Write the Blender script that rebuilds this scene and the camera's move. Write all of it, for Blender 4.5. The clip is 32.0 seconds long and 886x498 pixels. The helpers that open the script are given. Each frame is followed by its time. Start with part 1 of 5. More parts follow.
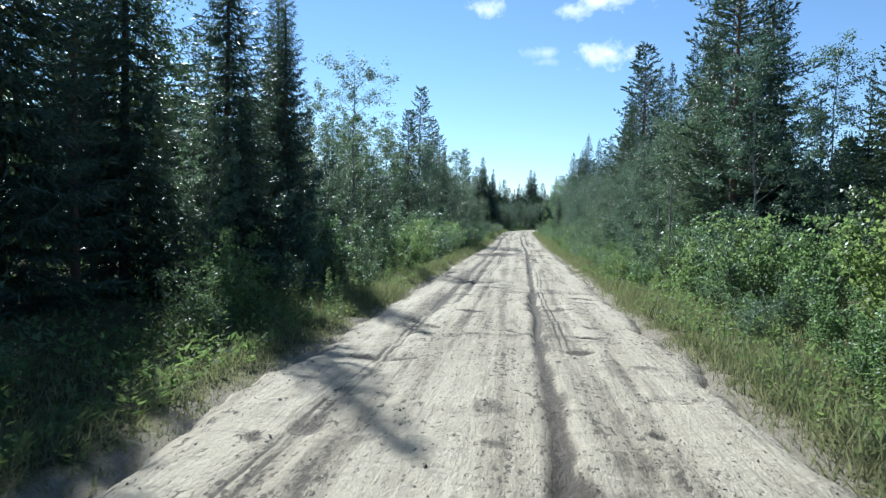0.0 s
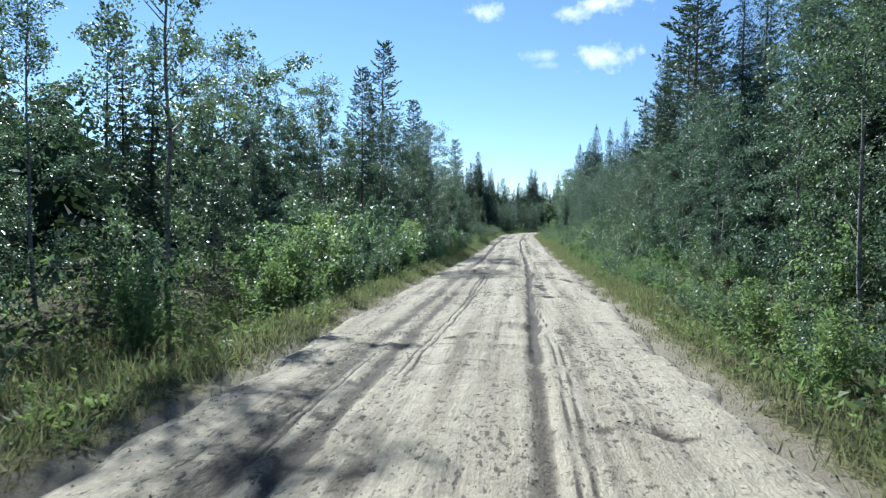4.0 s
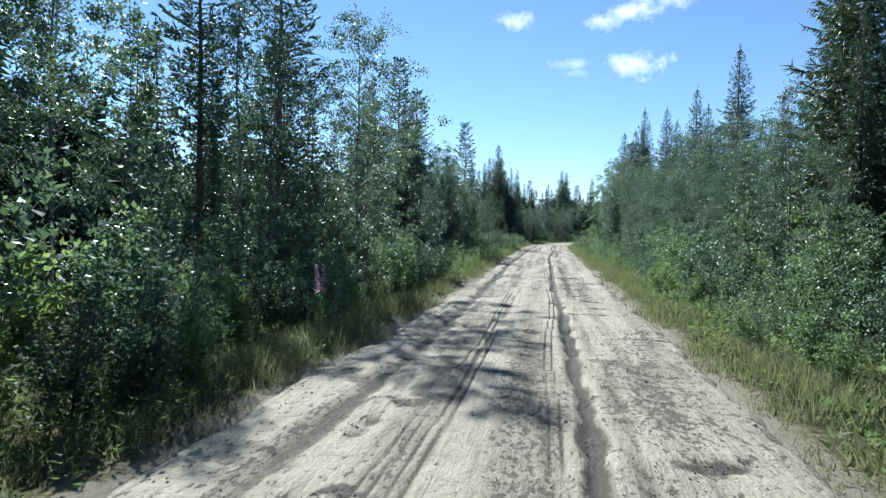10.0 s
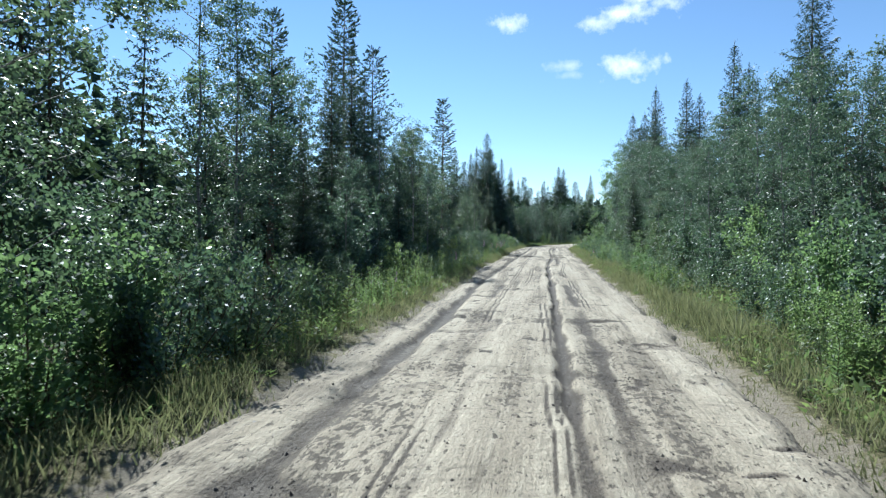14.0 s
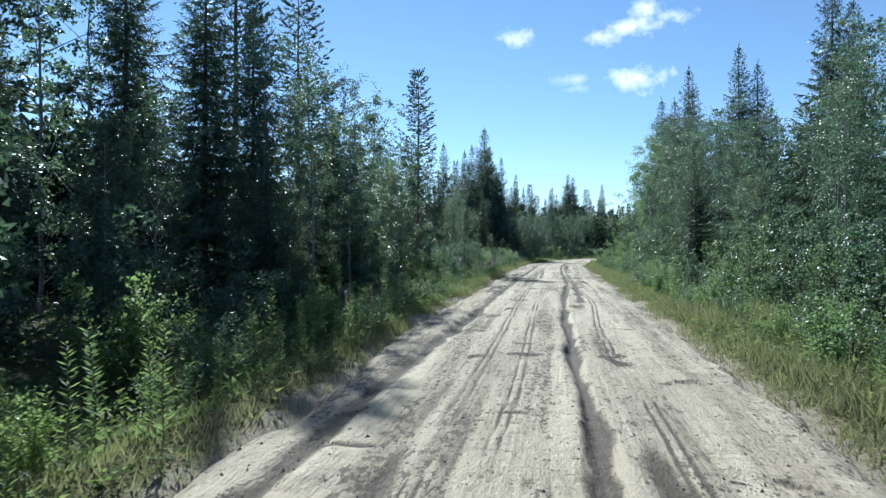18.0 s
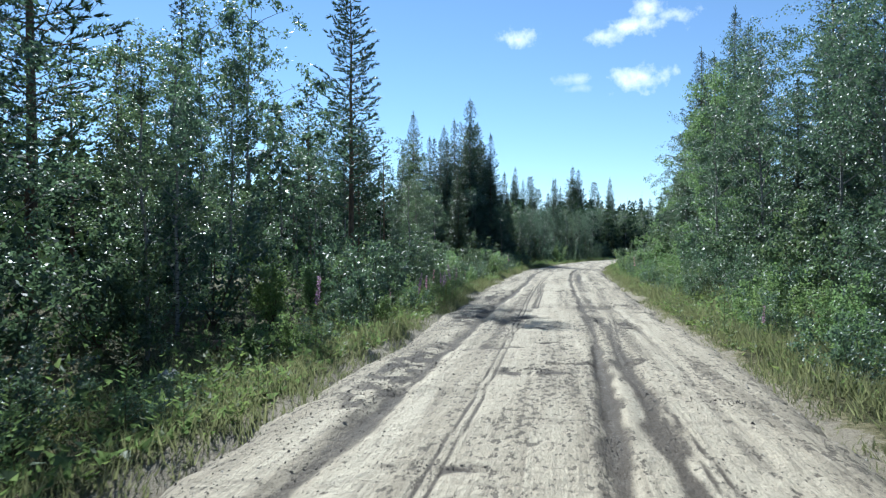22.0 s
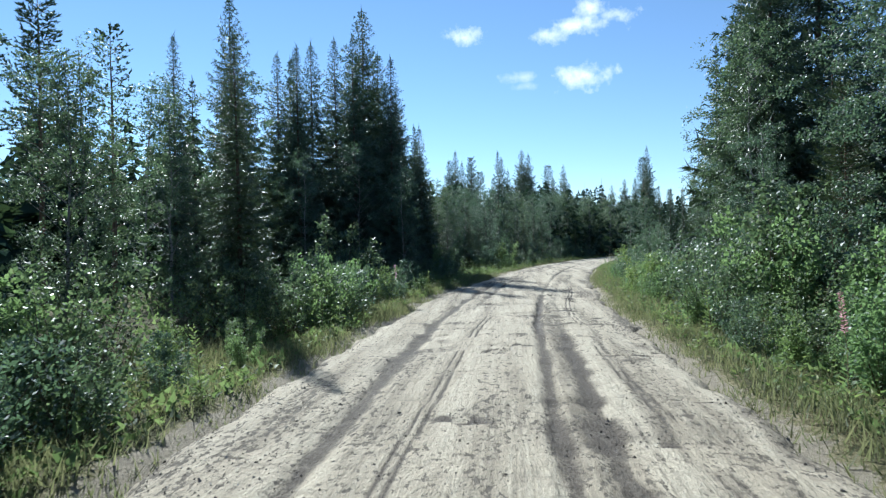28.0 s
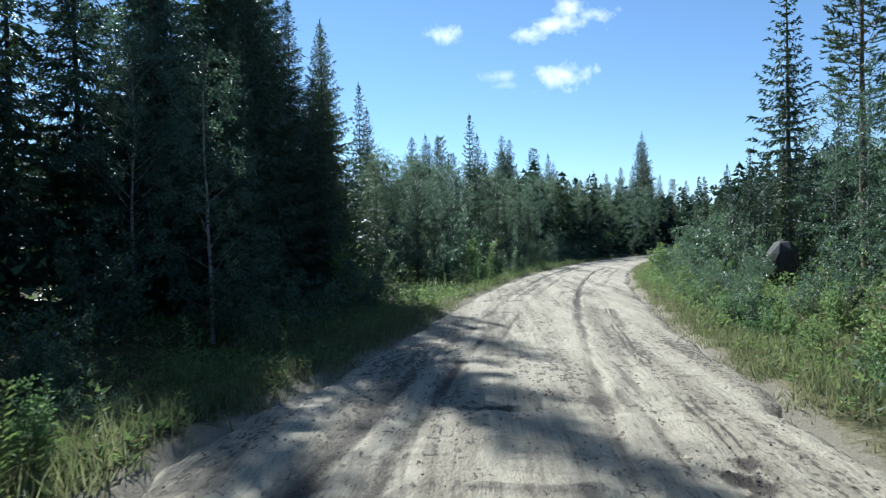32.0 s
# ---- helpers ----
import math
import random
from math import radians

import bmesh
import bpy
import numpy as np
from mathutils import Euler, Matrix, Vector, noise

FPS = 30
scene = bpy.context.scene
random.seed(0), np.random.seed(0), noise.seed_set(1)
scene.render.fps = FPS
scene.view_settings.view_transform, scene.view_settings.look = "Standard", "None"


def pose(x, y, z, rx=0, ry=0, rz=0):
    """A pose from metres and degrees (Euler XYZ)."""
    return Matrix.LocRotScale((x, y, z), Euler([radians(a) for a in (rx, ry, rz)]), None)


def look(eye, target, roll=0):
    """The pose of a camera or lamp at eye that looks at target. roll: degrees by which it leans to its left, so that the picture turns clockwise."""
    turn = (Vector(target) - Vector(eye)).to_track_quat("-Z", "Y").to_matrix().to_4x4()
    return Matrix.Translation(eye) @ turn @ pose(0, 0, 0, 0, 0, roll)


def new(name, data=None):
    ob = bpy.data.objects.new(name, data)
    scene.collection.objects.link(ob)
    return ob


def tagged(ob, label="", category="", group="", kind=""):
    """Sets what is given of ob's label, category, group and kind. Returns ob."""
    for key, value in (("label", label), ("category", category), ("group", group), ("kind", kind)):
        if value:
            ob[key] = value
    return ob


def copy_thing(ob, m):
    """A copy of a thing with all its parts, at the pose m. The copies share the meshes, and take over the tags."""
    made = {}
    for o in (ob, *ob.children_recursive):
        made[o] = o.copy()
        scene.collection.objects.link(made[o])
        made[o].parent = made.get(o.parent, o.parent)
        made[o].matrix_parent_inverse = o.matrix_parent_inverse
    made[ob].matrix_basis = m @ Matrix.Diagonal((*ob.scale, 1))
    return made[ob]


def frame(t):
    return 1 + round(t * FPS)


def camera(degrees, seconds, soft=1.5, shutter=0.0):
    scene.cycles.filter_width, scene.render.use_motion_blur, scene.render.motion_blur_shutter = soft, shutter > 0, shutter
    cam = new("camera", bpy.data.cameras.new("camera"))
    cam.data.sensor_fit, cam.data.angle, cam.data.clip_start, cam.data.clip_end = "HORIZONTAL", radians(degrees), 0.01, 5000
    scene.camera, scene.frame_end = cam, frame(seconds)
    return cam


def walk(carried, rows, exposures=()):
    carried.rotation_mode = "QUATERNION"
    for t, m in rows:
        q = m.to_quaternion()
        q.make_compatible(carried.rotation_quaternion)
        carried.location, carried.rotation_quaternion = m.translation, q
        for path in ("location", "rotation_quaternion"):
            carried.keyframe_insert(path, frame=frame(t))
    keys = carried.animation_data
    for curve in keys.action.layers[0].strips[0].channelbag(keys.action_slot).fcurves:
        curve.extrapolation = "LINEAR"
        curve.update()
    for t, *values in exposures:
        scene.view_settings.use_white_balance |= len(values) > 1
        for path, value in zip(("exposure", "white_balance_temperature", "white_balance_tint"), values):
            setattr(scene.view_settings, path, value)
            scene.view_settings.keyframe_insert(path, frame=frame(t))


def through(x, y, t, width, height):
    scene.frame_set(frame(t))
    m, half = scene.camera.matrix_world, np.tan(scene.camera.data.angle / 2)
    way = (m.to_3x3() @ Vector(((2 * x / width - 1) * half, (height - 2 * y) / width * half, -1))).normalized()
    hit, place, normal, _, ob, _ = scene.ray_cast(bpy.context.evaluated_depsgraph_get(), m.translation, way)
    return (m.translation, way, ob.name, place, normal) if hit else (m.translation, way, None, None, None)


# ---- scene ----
cam = camera(70.2, 32.0, soft=1.25, shutter=0.12)
METRES, EYE, TILT, LEAN, TURN = 115.385, 1.5, 0.0, 0.0, 6.9
ROWS = [
    (0.0, 0.0, 0.0, 0.0, 0.07, -2.56, -1.5),
    (0.5, 0.0021, 0.0155, -0.0001, -0.08, -2.4, -1.55),
    (1.0, 0.0041, 0.03, -0.0003, -0.27, -2.29, -1.6),
    (1.5, 0.0061, 0.0448, -0.0004, -0.54, -2.22, -1.69),
    (2.0, 0.0079, 0.0597, -0.0007, -0.8, -2.16, -1.68),
    (2.5, 0.0099, 0.0756, -0.0011, -0.95, -2.23, -1.57),
    (4.5, 0.0183, 0.1367, -0.0018, 0.79, -2.2, -0.7),
    (5.0, 0.0201, 0.1532, -0.0017, 1.4, -1.73, -0.51),
    (5.5, 0.0217, 0.1688, -0.0018, 1.8, -1.34, -0.37),
    (6.0, 0.0235, 0.184, -0.0017, 1.91, -1.09, -0.42),
    (6.5, 0.0252, 0.1991, -0.0017, 1.78, -0.94, -0.49),
    (7.0, 0.0268, 0.2138, -0.0016, 1.49, -0.84, -0.57),
    (7.5, 0.0287, 0.2284, -0.0017, 1.18, -0.85, -0.68),
    (8.0, 0.0308, 0.2426, -0.0016, 0.92, -0.98, -0.78),
    (8.5, 0.0325, 0.2566, -0.0017, 0.94, -1.23, -0.92),
    (9.0, 0.0344, 0.2702, -0.002, 1.23, -1.4, -1.06),
    (9.5, 0.0356, 0.2837, -0.0022, 1.94, -1.51, -1.15),
    (10.0, 0.037, 0.2969, -0.0022, 2.74, -1.51, -1.19),
    (10.5, 0.0383, 0.3103, -0.0024, 3.34, -1.4, -1.07),
    (11.0, 0.0396, 0.3235, -0.0025, 3.49, -1.36, -0.94),
    (11.5, 0.0409, 0.3373, -0.0026, 3.13, -1.31, -0.81),
    (12.0, 0.0424, 0.3512, -0.0028, 2.5, -1.25, -0.62),
    (12.5, 0.0443, 0.3652, -0.0031, 2.03, -1.26, -0.47),
    (13.0, 0.0462, 0.3792, -0.0032, 1.82, -1.31, -0.42),
    (13.5, 0.0479, 0.3928, -0.0035, 2.0, -1.3, -0.39),
    (14.0, 0.0496, 0.4067, -0.0035, 2.42, -1.23, -0.51),
    (14.5, 0.0509, 0.4201, -0.0036, 2.95, -1.08, -0.64),
    (16.5, 0.0576, 0.4788, -0.0033, 3.8, -0.41, -0.29),
    (17.0, 0.0592, 0.4951, -0.0034, 3.61, -0.25, -0.31),
    (17.5, 0.0611, 0.5113, -0.0032, 3.37, -0.11, -0.28),
    (18.0, 0.063, 0.5279, -0.0031, 3.13, 0.01, -0.22),
    (18.5, 0.0648, 0.5445, -0.0031, 2.92, 0.08, -0.16),
    (19.0, 0.0666, 0.5597, -0.003, 2.76, 0.09, -0.06),
    (19.5, 0.0686, 0.576, -0.0028, 2.68, 0.05, 0.03),
    (20.0, 0.0707, 0.5922, -0.0027, 2.71, -0.03, 0.11),
    (20.5, 0.0726, 0.6084, -0.0028, 2.84, -0.05, 0.2),
    (21.0, 0.0744, 0.6244, -0.0027, 3.07, -0.06, 0.25),
    (21.5, 0.0763, 0.6406, -0.0027, 3.27, 0.02, 0.25),
    (22.0, 0.0779, 0.6569, -0.0025, 3.46, 0.09, 0.22),
    (22.5, 0.0795, 0.6733, -0.0025, 3.59, 0.12, 0.21),
    (23.0, 0.0812, 0.6895, -0.0023, 3.65, 0.08, 0.16),
    (23.5, 0.0828, 0.7063, -0.0024, 3.82, -0.02, 0.25),
    (24.0, 0.0846, 0.7234, -0.0022, 3.89, -0.15, 0.43),
    (24.5, 0.0867, 0.74, -0.0021, 3.88, -0.37, 0.68),
    (25.0, 0.0889, 0.7567, -0.0026, 3.51, -0.65, 1.01),
    (25.3, 0.0905, 0.7673, -0.0028, 1.65, -0.3, 1.22),
    (25.4, 0.0910, 0.7708, -0.0028, 1.80, -0.5, 1.29),
    (25.5, 0.0915, 0.7743, -0.0029, 2.19, -0.96, 1.36),
    (25.6, 0.0920, 0.7777, -0.0029, 1.68, -0.92, 1.32),
    (25.7, 0.0926, 0.7811, -0.0028, 0.51, -0.8, 1.26),
    (25.8, 0.0931, 0.7845, -0.0028, -0.55, -0.4, 1.2),
    (25.9, 0.0937, 0.7879, -0.0027, -1.25, -0.13, 1.14),
    (26.0, 0.0942, 0.7912, -0.0027, -1.58, -0.09, 1.08),
    (26.5, 0.0972, 0.8072, -0.0026, -2.73, -0.05, 1.49),
    (28.5, 0.1043, 0.866, -0.001, -0.59, -0.22, 0.79),
    (29.0, 0.1068, 0.8841, -0.001, -0.54, -0.1, 0.48),
    (29.5, 0.109, 0.902, -0.0011, -0.74, -0.01, 0.31),
    (30.0, 0.1112, 0.9201, -0.001, -1.06, 0.01, 0.32),
    (30.5, 0.1137, 0.9381, -0.0009, -1.36, -0.06, 0.55),
    (31.0, 0.1164, 0.9561, -0.0009, -1.73, -0.2, 0.79),
    (31.5, 0.1192, 0.974, -0.0009, -2.23, -0.32, 1.0),
    (32.0, 0.1223, 0.9922, -0.0011, -2.92, -0.37, 1.08),
]
walk(cam, [(t, pose(0, 0, EYE, TILT, LEAN, TURN) @ pose(METRES * x, METRES * y, METRES * z, 90 + pitch, roll, yaw)) for t, x, y, z, yaw, pitch, roll in ROWS],
     exposures=[(0.0, 1.08, 5350, 3), (32.0, 1.08, 5350, 3)])


# ---- world, sun, sky ----
SUN_AZ, SUN_EL = radians(-31), radians(38)      # azimuth from +y, clockwise
world = bpy.data.worlds.new("world")
scene.world = world
world.use_nodes = True
wn, wl = world.node_tree.nodes, world.node_tree.links
wn.clear()


def wmath(op, a, b=None):
    n = wn.new("ShaderNodeMath")
    n.operation = op
    for i, v in enumerate((a, b)):
        if v is None:
            continue
        if isinstance(v, (int, float)):
            n.inputs[i].default_value = v
        else:
            wl.new(v, n.inputs[i])
    return n.outputs[0]


sky = wn.new("ShaderNodeTexSky")
sky.sky_type = "NISHITA"
sky.sun_disc = False
sky.sun_elevation, sky.sun_rotation = SUN_EL, SUN_AZ
sky.altitude, sky.air_density, sky.dust_density, sky.ozone_density = 1200, 1.0, 0.0, 1.0
coord = wn.new("ShaderNodeTexCoord")
sep = wn.new("ShaderNodeSeparateXYZ")
wl.new(coord.outputs["Generated"], sep.inputs[0])
wob = wn.new("ShaderNodeTexNoise")
wob.inputs["Scale"].default_value, wob.inputs["Detail"].default_value, wob.inputs["Roughness"].default_value = 38, 7, 0.62
wl.new(coord.outputs["Generated"], wob.inputs["Vector"])
# small fair-weather clouds ahead, each an uneven puff: x, z, half width, half height, thickness
PUFFS = [(-0.058, 0.314, 0.034, 0.014, 1.0), (0.070, 0.312, 0.032, 0.014, 0.95), (0.112, 0.322, 0.048, 0.015, 1.0), (0.165, 0.330, 0.035, 0.011, 0.8),
         (0.128, 0.343, 0.032, 0.014, 0.95), (0.119, 0.252, 0.042, 0.019, 1.0), (0.024, 0.256, 0.034, 0.009, 0.5), (0.036, 0.242, 0.022, 0.007, 0.35)]
total = None
for px, pz, pa, pb, thick in PUFFS:
    dx = wmath("MULTIPLY", wmath("SUBTRACT", sep.outputs[0], px), 1 / pa)
    dz = wmath("MULTIPLY", wmath("SUBTRACT", sep.outputs[2], pz), 1 / pb)
    r = wmath("SQRT", wmath("ADD", wmath("MULTIPLY", dx, dx), wmath("MULTIPLY", dz, dz)))
    d = wmath("SUBTRACT", 1.0, r)
    d = wmath("ADD", d, wmath("MULTIPLY", wmath("SUBTRACT", wob.outputs["Fac"], 0.5), 3.2))
    d = wmath("MULTIPLY", wmath("MINIMUM", wmath("MAXIMUM", wmath("MULTIPLY", d, 0.85), 0.0), 1.0), thick)
    total = d if total is None else wmath("MAXIMUM", total, d)
ahead = wmath("GREATER_THAN", sep.outputs[1], 0.0)
total = wmath("MULTIPLY", total, ahead)
mixc = wn.new("ShaderNodeMixRGB")
wl.new(total, mixc.inputs[0])
wl.new(sky.outputs[0], mixc.inputs[1])
mixc.inputs[2].default_value = (8.8, 8.9, 9.1, 1)
back = wn.new("ShaderNodeBackground")
wl.new(mixc.outputs[0], back.inputs[0])
back.inputs[1].default_value = 0.066
wout = wn.new("ShaderNodeOutputWorld")
wl.new(back.outputs[0], wout.inputs[0])

sun_data = bpy.data.lights.new("sun", "SUN")
sun_data.energy, sun_data.angle, sun_data.color = 4.95, radians(0.53), (1.0, 0.94, 0.84)
sun = new("sun", sun_data)
sun_way = Vector((math.sin(SUN_AZ) * math.cos(SUN_EL), math.cos(SUN_AZ) * math.cos(SUN_EL), math.sin(SUN_EL)))
sun.matrix_world = look(sun_way * 300, (0, 0, 0))


# ---- materials ----
class Mat:
    """A small wrapper to wire up node materials."""

    def __init__(self, name):
        self.m = bpy.data.materials.new(name)
        self.m.use_nodes = True
        self.n, self.l = self.m.node_tree.nodes, self.m.node_tree.links
        self.b = self.n["Principled BSDF"]
        self.out = self.n["Material Output"]
        self.co = self.n.new("ShaderNodeTexCoord").outputs["Object"]

    def put(self, value, socket):
        if hasattr(value, "is_output"):
            self.l.new(value, socket)
        else:
            socket.default_value = value

    def noise(self, scale, detail=5, rough=0.6, stretch=None, kind="Fac"):
        n = self.n.new("ShaderNodeTexNoise")
        n.inputs["Scale"].default_value, n.inputs["Detail"].default_value, n.inputs["Roughness"].default_value = scale, detail, rough
        v = self.co
        if stretch:
            mp = self.n.new("ShaderNodeMapping")
            mp.inputs["Scale"].default_value = stretch
            self.l.new(v, mp.inputs[0])
            v = mp.outputs[0]
        self.l.new(v, n.inputs["Vector"])
        return n.outputs[kind]

    def ramp(self, fac, stops):
        n = self.n.new("ShaderNodeValToRGB")
        e = n.color_ramp.elements
        while len(e) < len(stops):
            e.new(0.5)
        for el, (p, c) in zip(e, stops):
            el.position, el.color = p, (*c, 1) if len(c) == 3 else c
        self.l.new(fac, n.inputs[0])
        return n.outputs[0]

    def mix(self, fac, a, b, how="MIX"):
        n = self.n.new("ShaderNodeMixRGB")
        n.blend_type = how
        for v, s in zip((fac, a, b), n.inputs):
            if isinstance(v, tuple) and len(v) == 3:
                v = (*v, 1)
            self.put(v, s)
        return n.outputs[0]

    def math(self, op, a, b=0.0):
        n = self.n.new("ShaderNodeMath")
        n.operation = op
        self.put(a, n.inputs[0])
        self.put(b, n.inputs[1])
        return n.outputs[0]

    def bump(self, height, strength=0.3, distance=0.02):
        n = self.n.new("ShaderNodeBump")
        n.inputs["Strength"].default_value, n.inputs["Distance"].default_value = strength, distance
        self.l.new(height, n.inputs["Height"])
        self.l.new(n.outputs[0], self.b.inputs["Normal"])

    def attr(self, name):
        n = self.n.new("ShaderNodeAttribute")
        n.attribute_name = name
        return n.outputs["Fac"]

    def set(self, colour, rough=0.8, spec=0.3, metal=0.0):
        self.put(colour if hasattr(colour, "is_output") else (*colour, 1), self.b.inputs["Base Color"])
        self.put(rough, self.b.inputs["Roughness"])
        self.b.inputs["Specular IOR Level"].default_value = spec
        self.b.inputs["Metallic"].default_value = metal
        return self.m


def leaf_material(name, dark, light, sheen=0.45, rough=0.42, through=0.45, warm=(0.17, 0.26, 0.07)):
    """Leaves: a glossy face, and light that shines through the blade."""
    a = Mat(name)
    geo = a.n.new("ShaderNodeNewGeometry").outputs["Random Per Island"]
    one = a.n.new("ShaderNodeObjectInfo").outputs["Random"]
    col = a.mix(a.math("POWER", geo, 2.0), dark, light)
    tint = a.ramp(one, [(0.0, (0.66, 0.84, 0.92)), (0.35, (0.9, 0.96, 1.0)), (0.65, (1, 1, 1)), (1.0, (1.34, 1.16, 0.74))])
    col = a.mix(1.0, col, tint, "MULTIPLY")
    a.set(col, rough, sheen)
    tr = a.n.new("ShaderNodeBsdfTranslucent")
    a.l.new(a.mix(0.5, col, warm), tr.inputs[0])
    mx = a.n.new("ShaderNodeMixShader")
    mx.inputs[0].default_value = through
    a.l.new(a.b.outputs[0], mx.inputs[1])
    a.l.new(tr.outputs[0], mx.inputs[2])
    a.l.new(mx.outputs[0], a.out.inputs[0])
    return a.m


def bark_material(name, low, high, spots=None, scale=14):
    a = Mat(name)
    n = a.noise(scale, 6, 0.65, (1, 1, 0.25))
    col = a.ramp(n, [(0.3, low), (0.7, high)])
    if spots:
        band = a.noise(9, 3, 0.5, (0.6, 0.6, 3.0))
        col = a.mix(a.ramp(band, [(0.56, (0, 0, 0)), (0.62, (1, 1, 1))]), col, spots)
    a.bump(n, 0.6, 0.02)
    return a.set(col, 0.9, 0.2)


M_PINE = leaf_material("pine_needles", (0.040, 0.072, 0.050), (0.110, 0.150, 0.100), 0.5, 0.48, 0.15)
M_SPRUCE = leaf_material("spruce_needles", (0.032, 0.058, 0.042), (0.090, 0.128, 0.086), 0.5, 0.48, 0.14)
M_BIRCH = leaf_material("birch_leaves", (0.032, 0.064, 0.052), (0.156, 0.206, 0.142), 0.6, 0.46, 0.40, (0.17, 0.26, 0.105))
M_WILLOW = leaf_material("willow_leaves", (0.038, 0.072, 0.055), (0.186, 0.240, 0.162), 0.6, 0.45, 0.42, (0.18, 0.27, 0.105))
M_FRESH = leaf_material("young_leaves", (0.090, 0.150, 0.060), (0.25, 0.32, 0.15), 0.45, 0.45, 0.55, (0.24, 0.35, 0.11))
M_FARWOOD = leaf_material("distant_needles", (0.028, 0.052, 0.040), (0.075, 0.105, 0.072), 0.15, 0.85, 0.12)
M_THICKET = leaf_material("thicket_leaves", (0.055, 0.098, 0.062), (0.16, 0.21, 0.13), 0.1, 0.8, 0.38)
M_HERB = leaf_material("herb_leaves", (0.070, 0.120, 0.050), (0.22, 0.27, 0.110), 0.25, 0.55, 0.52, (0.24, 0.33, 0.10))
M_GRASS = leaf_material("grass_blades", (0.088, 0.104, 0.048), (0.28, 0.268, 0.142), 0.3, 0.6, 0.48, (0.27, 0.28, 0.118))
M_PETAL = leaf_material("pink_petals", (0.40, 0.20, 0.34), (0.60, 0.40, 0.54), 0.2, 0.6, 0.4, (0.55, 0.30, 0.46))
M_BARK = bark_material("conifer_bark", (0.05, 0.038, 0.03), (0.16, 0.125, 0.10))
M_PINEBARK = bark_material("pine_bark", (0.07, 0.05, 0.038), (0.22, 0.15, 0.10))
M_BIRCHBARK = bark_material("birch_bark", (0.13, 0.12, 0.11), (0.36, 0.35, 0.33), (0.04, 0.035, 0.03))
M_TWIG = bark_material("twigs", (0.06, 0.045, 0.035), (0.14, 0.10, 0.075))
M_DEAD = bark_material("dead_wood", (0.16, 0.15, 0.14), (0.34, 0.32, 0.30))
M_STEM = bark_material("green_stems", (0.09, 0.08, 0.04), (0.17, 0.14, 0.06))


